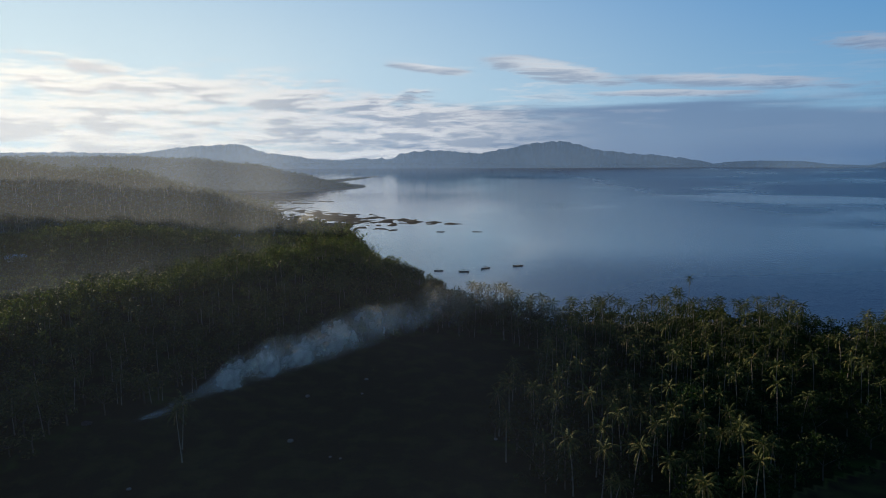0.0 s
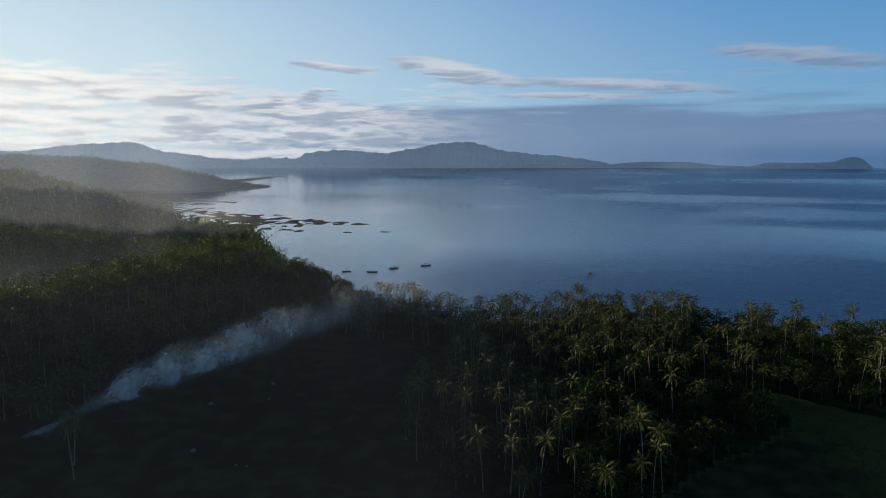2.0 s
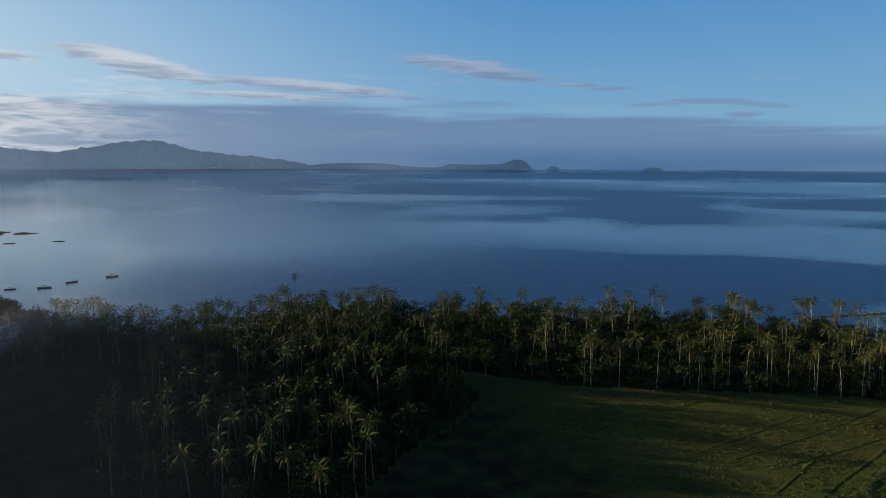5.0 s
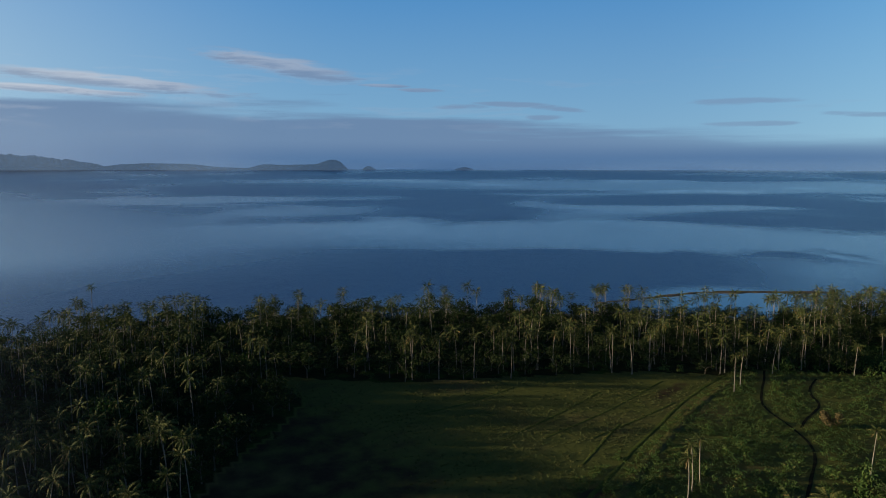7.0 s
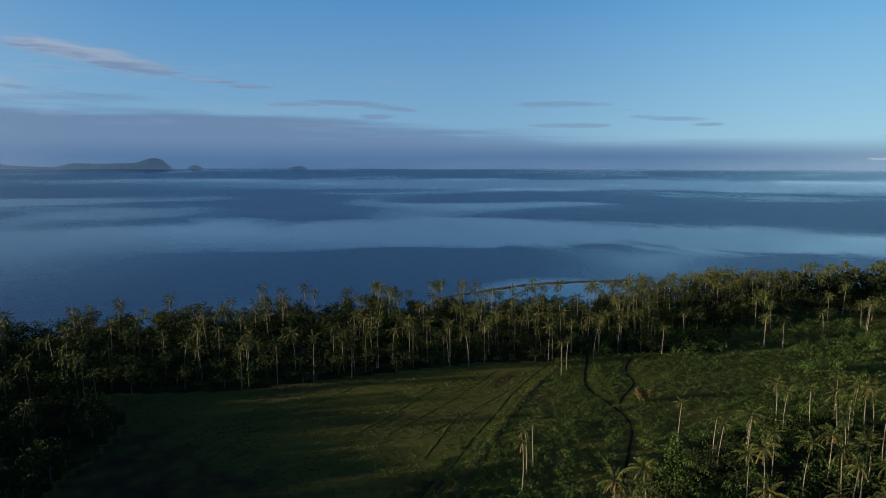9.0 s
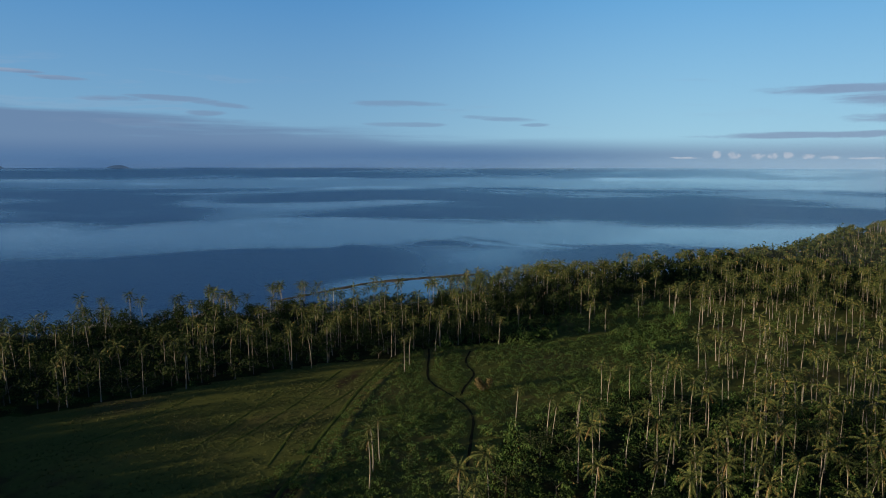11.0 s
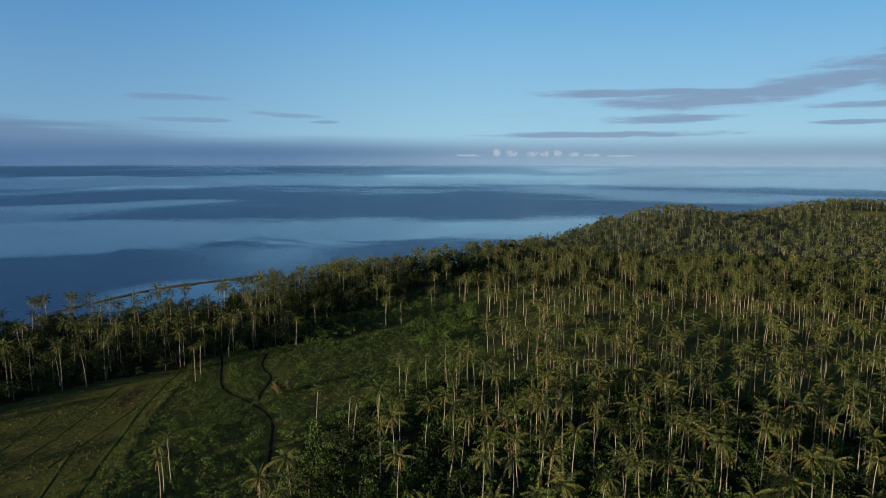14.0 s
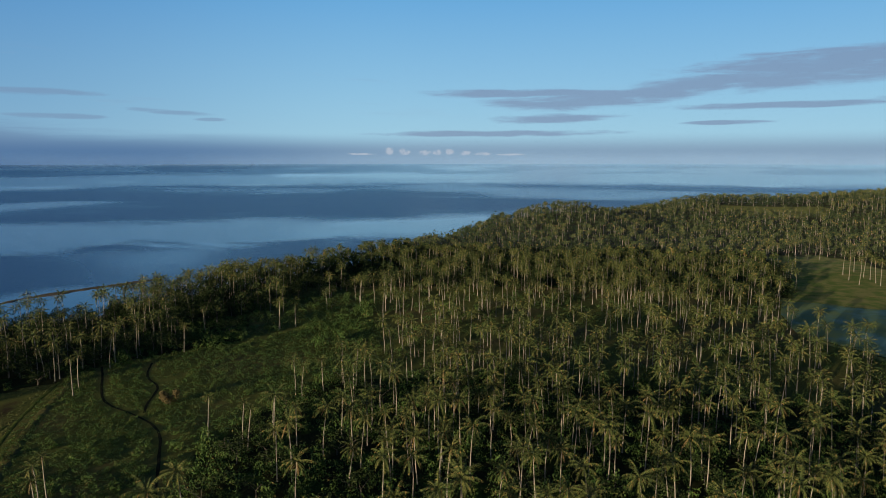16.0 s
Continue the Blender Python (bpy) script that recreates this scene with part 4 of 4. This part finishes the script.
shoal("tidal_flat", -640, 90, 880, 2100, 4, 7,
      [((-340, 1340), (-130, 1105), 1.10, 1.05, 130, 95), ((-130, 1105), (15, 1026), 1.05, 1.05, 95, 18), ((-230, 1090), (-80, 945), 1.08, 0.95, 70, 34), ((-200, 1190), (-50, 1085), 1.05, 0.95, 60, 25),
       ((-110, 1010), (-35, 985), 0.95, 0.9, 40, 16), ((-14, 910), (-4, 906), 1.0, 1.0, 16, 14), ((28, 912), (46, 905), 1.0, 1.0, 13, 9), ((-520, 1790), (-260, 1635), 1.10, 1.0, 95, 26),
       ((-640, 1990), (-500, 1800), 1.15, 1.1, 90, 60), ((-420, 1500), (-330, 1320), 1.1, 1.1, 80, 100), ((-380, 1600), (-250, 1560), 1.0, 0.9, 50, 20)],
      17, FLAT_MUD, "dark exposed mud and reef flats at low tide")
shoal("sand_spit", 380, 570, 110, 260, 1.5, 1.5,
      [((400, 232), (479, 202), 1.2, 1.35, 4, 5), ((479, 202), (516, 168), 1.35, 1.4, 5, 6), ((516, 168), (545, 132), 1.4, 1.3, 6, 7)], 14, SPIT_SAND, "narrow brown sand spit off the shore")

HULL = soil_material("boat_paint", (0.03, 0.035, 0.04), (0.09, 0.09, 0.085), 1.5)
BAMBOO = soil_material("bamboo", (0.12, 0.10, 0.06), (0.24, 0.20, 0.12), 2.0)
CANVAS = soil_material("canopy_cloth", (0.05, 0.055, 0.06), (0.11, 0.115, 0.12), 1.0)


def outrigger_boat(px, py, yaw, scale):
    base = empty("outrigger_boat", pose(px, py, 0.0, 0, 0, yaw) @ Matrix.Scale(scale, 4), "dark wooden outrigger fishing boat moored on calm water", "boat", "moored boats")
    V = []
    for u in np.linspace(-1, 1, 11):
        w, lift = 0.62 * (1 - abs(u) ** 2.4) + 0.03, 0.55 * abs(u) ** 3
        V += [(4.8 * u, -w, 0.75 + lift), (4.8 * u, -0.6 * w, -0.05 + 0.6 * lift), (4.8 * u, 0.6 * w, -0.05 + 0.6 * lift), (4.8 * u, w, 0.75 + lift), (4.8 * u, 0.8 * w, 0.6 + lift), (4.8 * u, -0.8 * w, 0.6 + lift)]
    F = [(i * 6 + j, i * 6 + (j + 1) % 6, (i + 1) * 6 + (j + 1) % 6, (i + 1) * 6 + j) for i in range(10) for j in range(6)]
    part("hull", build("hull", V, F, [HULL]), base)
    for side in (-2.7, 2.7):
        tv, tt = tube([(0, 0, 0), (0, 0, 3.4), (0, 0, 6.8)], [0.06, 0.09, 0.05], 6)
        part("outrigger", build("outrigger", tv, tt, [BAMBOO]), base, pose(-3.4, side, 0.12, 0, 90, 0))
    for u in (-2.0, 0.2, 2.2):
        tv, tt = tube([(0, 0, -2.8), (0, 0, 0), (0, 0, 2.8)], [0.05, 0.06, 0.05], 6)
        part("crossbeam", build("crossbeam", tv, tt, [BAMBOO]), base, pose(u, 0, 0.78, 90, 0, 0))
    V = [(-1.6, -0.8, 1.9), (-1.6, 0, 2.2), (-1.6, 0.8, 1.9), (1.4, -0.8, 1.9), (1.4, 0, 2.2), (1.4, 0.8, 1.9)]
    V += [(vx, vy, vz - 0.06) for vx, vy, vz in V]
    F = [(0, 1, 4, 3), (1, 2, 5, 4), (6, 9, 10, 7), (7, 10, 11, 8), (0, 3, 9, 6), (2, 8, 11, 5)]
    part("canopy", build("canopy", V, F, [CANVAS]), base)
    for px2, py2 in ((-1.5, -0.55), (-1.5, 0.55), (1.3, -0.55), (1.3, 0.55)):
        tv, tt = tube([(0, 0, 0.6), (0, 0, 1.95)], [0.04, 0.04], 5)
        part("post", build("post", tv, tt, [BAMBOO]), base, pose(px2, py2, 0))


for px, py, yaw, sc in ((65, 602, 12, 1.0), (36, 589, 25, 0.95), (17, 571, -8, 0.95), (-4, 577, 5, 0.8)):
    outrigger_boat(px, py, yaw, sc)

# ---------------------------------------------------------------- houses between the hills
ROOF = soil_material("sheet_roof", (0.20, 0.28, 0.36), (0.36, 0.45, 0.52), 0.7)
WALL = soil_material("plaster_wall", (0.30, 0.28, 0.25), (0.45, 0.43, 0.39), 0.8)
DARK = soil_material("dark_opening", (0.01, 0.01, 0.01), (0.03, 0.03, 0.03), 1.0)


def slab(a, b):
    (x0, y0, z0), (x1, y1, z1) = a, b
    V = [(px, py, pz) for pz in (z0, z1) for px, py in ((x0, y0), (x1, y0), (x1, y1), (x0, y1))]
    return V, [(0, 3, 2, 1), (4, 5, 6, 7), (0, 1, 5, 4), (1, 2, 6, 5), (2, 3, 7, 6), (3, 0, 4, 7)]


def house(px, py, long, deep, yaw):
    base = empty("house", pose(px, py, float(land(px, py)) - 0.2, 0, 0, yaw), "small pale house with a blue-grey sheet roof", "house", "village houses")
    part("wall", build("wall", *slab((-long / 2, -deep / 2, 0), (long / 2, deep / 2, 3.2)), [WALL]), base)
    e, h = 0.7, 2.2
    V = [(sx * (long / 2 + e), sy * (deep / 2 + e), 3.0 + (h if sy == 0 else 0) + t) for t in (0, 0.12) for sx in (-1, 1) for sy in (-1, 0, 1)]
    F = [(0, 3, 4, 1), (1, 4, 5, 2), (6, 7, 10, 9), (7, 8, 11, 10), (0, 6, 9, 3), (2, 5, 11, 8), (0, 1, 7, 6), (1, 2, 8, 7), (3, 9, 10, 4), (4, 10, 11, 5)]
    part("roof", build("roof", V, F, [ROOF]), base)
    part("door", build("door", *slab((-0.5, -deep / 2 - 0.06, 0.1), (0.5, -deep / 2 + 0.02, 2.15)), [DARK]), base)
    for u in (-long / 3, long / 3):
        part("window", build("window", *slab((u - 0.6, -deep / 2 - 0.05, 1.1), (u + 0.6, -deep / 2 + 0.02, 2.2)), [DARK]), base)


house(*polar(16.6, 815), 13, 8, 20)
house(*polar(31.8, 640), 14, 9, 40)

# ---------------------------------------------------------------- far mountains and islands across the bay
m, N = material("far_land_haze")
pos = N.node("ShaderNodeNewGeometry").outputs["Position"]
f = N.noise(N.scaled(pos, 1, 1, 2.2), 0.006, 6, 0.65)
# Air haze is put into the land's colour as a blue glow.
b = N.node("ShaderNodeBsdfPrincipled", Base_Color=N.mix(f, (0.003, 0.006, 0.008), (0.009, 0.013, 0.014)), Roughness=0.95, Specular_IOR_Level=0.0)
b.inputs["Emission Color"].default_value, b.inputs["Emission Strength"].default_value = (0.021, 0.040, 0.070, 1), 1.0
N.node("ShaderNodeOutputMaterial", Surface=b)
HAZE_LAND = m


def far_range(crest_line, dist, label, bumps=0.11):
    """A range of hills across the bay, under a crest line of (azimuth, rise over the eye in degrees)."""
    line = np.array(crest_line)
    az_s = np.arange(line[0, 0], line[-1, 0] + 0.03, 0.06)
    e = np.interp(az_s, line[:, 0], line[:, 1])
    soft = np.exp(-(np.arange(-8, 9) / 5.0) ** 2)
    e = np.convolve(np.pad(e, 8, mode="edge"), soft / soft.sum(), mode="valid")
    rough = np.array([noise.fractal(Vector((q * 2.3, dist * 0.01, 0.3)), 0.9, 2.1, 6) for q in az_s])
    crest = EYE + dist * np.tan(np.radians(e + bumps * rough * np.clip(e + 0.5, 0.1, 1)))
    foot = EYE + dist * math.tan(radians(-0.75))
    V = []
    for q, c in zip(az_s, crest):
        for d, z in ((-60, foot), (-30, foot + (c - foot) * 0.5), (0, c), (25, foot)):
            qx, qy = polar(q, dist + d + 12 * noise.noise((q * 3, d, 1.0)))
            V.append((qx, qy, z))
    F = [(i * 4 + j, i * 4 + j + 1, (i + 1) * 4 + j + 1, (i + 1) * 4 + j) for i in range(len(az_s) - 1) for j in range(3)]
    return tagged(new("backdrop", build("backdrop", V, F, [HAZE_LAND], smooth_faces=True)), label, "mountains", kind="structure")


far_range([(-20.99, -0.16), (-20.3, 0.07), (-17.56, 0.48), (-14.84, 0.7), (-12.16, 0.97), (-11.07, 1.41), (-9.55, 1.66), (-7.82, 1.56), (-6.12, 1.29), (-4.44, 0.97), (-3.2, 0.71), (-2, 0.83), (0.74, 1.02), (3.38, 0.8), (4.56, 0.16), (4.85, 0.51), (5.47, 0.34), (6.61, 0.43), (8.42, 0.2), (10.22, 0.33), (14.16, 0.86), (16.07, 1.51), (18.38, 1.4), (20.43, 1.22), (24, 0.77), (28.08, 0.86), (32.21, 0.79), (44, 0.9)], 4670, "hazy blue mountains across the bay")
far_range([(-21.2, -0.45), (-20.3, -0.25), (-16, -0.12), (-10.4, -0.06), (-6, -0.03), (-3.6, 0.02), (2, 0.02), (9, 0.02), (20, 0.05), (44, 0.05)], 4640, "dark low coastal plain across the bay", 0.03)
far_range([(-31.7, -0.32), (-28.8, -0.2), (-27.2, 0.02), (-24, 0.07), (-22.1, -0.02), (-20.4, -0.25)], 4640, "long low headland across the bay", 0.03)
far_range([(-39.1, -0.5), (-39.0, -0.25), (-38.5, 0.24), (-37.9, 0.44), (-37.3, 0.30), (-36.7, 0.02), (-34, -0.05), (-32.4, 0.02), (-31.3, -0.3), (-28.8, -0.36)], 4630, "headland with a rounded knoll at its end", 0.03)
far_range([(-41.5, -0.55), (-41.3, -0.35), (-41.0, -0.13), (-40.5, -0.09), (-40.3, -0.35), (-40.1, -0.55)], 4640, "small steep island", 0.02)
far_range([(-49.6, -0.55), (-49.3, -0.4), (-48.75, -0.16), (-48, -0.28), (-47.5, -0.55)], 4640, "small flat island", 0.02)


# ---------------------------------------------------------------- smoke and mist
def vapour(name, strength, contrast, grain, tint=(0.80, 0.82, 0.86), ragged=0.7):
    """A material of thin drifting vapour: denser and thinner by its own cloudy pattern, lit by sun and sky."""
    m, N = material(name)
    att = N.node("ShaderNodeAttribute", dict(attribute_name="drift"))
    q = N.node("ShaderNodeSeparateXYZ", Vector=att.outputs["Vector"])
    pos = N.node("ShaderNodeNewGeometry").outputs["Position"]
    f = N.math("ADD", N.math("MULTIPLY", N.noise(N.scaled(pos, 1, 1, 1.3), grain, 3, 0.5, 0.4), 0.76), N.math("MULTIPLY", N.noise(N.scaled(pos, 1.3, 1, 0.8, 7, 3, 1), grain * 3.4, 4, 0.5, 0.5), 0.24))
    f = N.ramp(f, 0.5 - contrast, 0.5 + contrast)
    v = N.math("MAXIMUM", q.outputs[1], N.math("MULTIPLY", q.outputs[1], -1.3))
    edge = N.ramp(N.math("ADD", N.math("MULTIPLY", v, v), N.math("MULTIPLY", N.math("SUBTRACT", f, 0.5), -ragged)), 1.3, -0.5)
    alpha = N.math("MULTIPLY", N.math("MULTIPLY", edge, N.math("ADD", N.math("MULTIPLY", f, 0.92), 0.08)), N.math("MULTIPLY", q.outputs[2], strength))
    d = N.node("ShaderNodeBsdfDiffuse", Color=(*tint, 1))
    t = N.node("ShaderNodeBsdfTranslucent", Color=(*tint, 1))
    mx = N.node("ShaderNodeMixShader")
    N.put(mx, "0", 0.5)
    N.put(mx, "1", d)
    N.put(mx, "2", t)
    out = N.node("ShaderNodeMixShader")
    N.put(out, "0", alpha)
    N.put(out, "1", N.node("ShaderNodeBsdfTransparent"))
    N.put(out, "2", mx)
    N.node("ShaderNodeOutputMaterial", Surface=out)
    return m


def plume(path, mat, layers, label, seed):
    """Smoke that drifts along a path of (x, y, z, half-width, density)."""
    P = np.array(path, float)
    s = np.linspace(0, len(P) - 1, 90)
    C = np.stack([np.interp(s, range(len(P)), P[:, k]) for k in range(5)], -1)
    V, A, F = [], [], []
    for L in range(layers):
        k0 = len(V)
        side = (L - (layers - 1) / 2) / max(1, layers - 1)
        for i, (cx, cy, cz, w, dens) in enumerate(C):
            bend = noise.noise((s[i] * 1.3, L * 2.0, seed))
            for v in np.linspace(-1.4, 1.4, 9):
                V.append((cx - 0.5 * side * w + 0.25 * w * v * bend, cy + 1.6 * side * w + 0.3 * w * bend, cz + v * w + 0.25 * w * bend))
                A.append((s[i], v, dens))
        F += [(k0 + i * 9 + j, k0 + i * 9 + j + 1, k0 + (i + 1) * 9 + j + 1, k0 + (i + 1) * 9 + j) for i in range(len(C) - 1) for j in range(8)]
    ob = new("smoke", build("smoke", V, F, [mat], smooth_faces=True))
    ob.data.attributes.new("drift", "FLOAT_VECTOR", "POINT").data.foreach_set("vector", np.array(A, np.float32).ravel())
    ob.visible_shadow = False
    return tagged(ob, label, "smoke", kind="stuff")


SMOKE = vapour("smoke", 0.74, 0.26, 0.085, (0.92, 0.92, 0.90), 1.3)
plume([(-109, 206, 5.8, 0.5, 0.6), (-99, 210, 8.5, 1.1, 0.5), (-90, 217, 10.5, 1.4, 0.25), (-83, 228, 13, 2.4, 0.2), (-78, 232, 15.0, 4.2, 0.5), (-75, 237, 16, 5.4, 0.95), (-65, 248, 18, 6.2, 1), (-53, 261, 19.3, 6.8, 0.9), (-38, 277, 21, 7.2, 0.65), (-19, 295, 22.5, 8.0, 0.36), (-3, 316, 24, 9.0, 0.16), (17, 330, 27, 10, 0.06), (40, 345, 29, 11, 0)],
      SMOKE, 3, "grey-white smoke drifting from a small field fire", 1.0)
HAZE = vapour("haze", 0.04, 0.4, 0.02, (0.55, 0.70, 0.90))
plume([(-20, 290, 24, 8, 0.0), (5, 330, 24, 10, 0.5), (35, 352, 20, 9, 0.6), (70, 365, 16, 8, 0.3), (110, 375, 14, 7, 0.0)], HAZE, 2, "thin haze of old smoke over the shore trees", 4.0)
plume([(-190, 880, 4, 3, 0.06), (-185, 890, 14, 8, 0.16), (-170, 900, 22, 12, 0.10), (-120, 920, 26, 14, 0.0)], SMOKE, 2, "small pale smoke rising by the far shore", 7.0)


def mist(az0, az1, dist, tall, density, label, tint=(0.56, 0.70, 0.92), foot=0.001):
    """A thin upright sheet along an arc, standing in for mist and air haze."""
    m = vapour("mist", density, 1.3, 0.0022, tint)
    V, A, F = [], [], []
    az_s = np.linspace(az0, az1, 61)
    for i, q in enumerate(az_s):
        fade = smooth(min(q - az0, (az1 - q) * 4) / 10.0)
        for v in (-0.1, -0.02, 0.03, 0.08, 0.15, 0.3, 0.6, 0.9, 1.2):
            px, py = polar(q, dist + 25 * noise.noise((q * 0.2, v, dist)))
            V.append((px, py, float(bowl(dist)) + v * tall))
            A.append((q, v, float(fade * smooth(v / foot))))
    F = [(i * 9 + j, i * 9 + j + 1, (i + 1) * 9 + j + 1, (i + 1) * 9 + j) for i in range(60) for j in range(8)]
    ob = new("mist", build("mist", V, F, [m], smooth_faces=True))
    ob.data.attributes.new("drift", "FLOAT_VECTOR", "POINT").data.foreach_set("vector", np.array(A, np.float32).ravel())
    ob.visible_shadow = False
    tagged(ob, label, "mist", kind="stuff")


mist(7, 48, 455, 72, 0.11, "thin mist in the hollow behind the ridge", (0.56, 0.66, 0.84))
for dist, tall, density in ((775, 260, 0.20), (1060, 300, 0.17)):
    mist(5, 48, dist, tall, density, "thin bright mist between the wooded ridges", (0.60, 0.68, 0.82), 0.06)
# From here on the sheets imitate air haze; blue tints offset the warm sun.
mist(-6, 48, 1900, 420, 0.26, "added pale haze sheet over the far coast", (0.36, 0.52, 0.86))
mist(-36, 48, 3200, 330, 0.36, "added pale haze sheet before the far mountains", (0.42, 0.58, 0.86), 0.2)
mist(-150, -94, 600, 170, 0.022, "added sheet of faint blue haze before the palm hill", (0.55, 0.68, 0.88), 0.06)
mist(-142, -24, 4450, 80, 0.48, "added sheet of soft haze along the open horizon", (0.40, 0.62, 0.92))

# thin level haze veil, added above the valley to brighten its shadows
V, A, F = [], [], []
for i, q in enumerate(np.linspace(-22, 62, 43)):
    for j, d in enumerate(np.linspace(60, 330, 28)):
        px, py = polar(q, d)
        V.append((px, py, 57 + 2.0 * noise.noise((px * 0.01, py * 0.01, 2.0))))
        A.append((q, 0.0, float(smooth(min(q + 22, 62 - q) / 20) * smooth((330 - d) / 110))))
F = [(i * 28 + j, i * 28 + j + 1, (i + 1) * 28 + j + 1, (i + 1) * 28 + j) for i in range(42) for j in range(27)]
veil = new("valley_veil", build("valley_veil", V, F, [vapour("valley_veil", 0.125, 0.5, 0.004, (0.70, 0.75, 0.85))], smooth_faces=True))
veil.data.attributes.new("drift", "FLOAT_VECTOR", "POINT").data.foreach_set("vector", np.array(A, np.float32).ravel())
veil.visible_shadow = False
tagged(veil, "faint level haze veil added to lift the valley's dark", "smoke", kind="stuff")
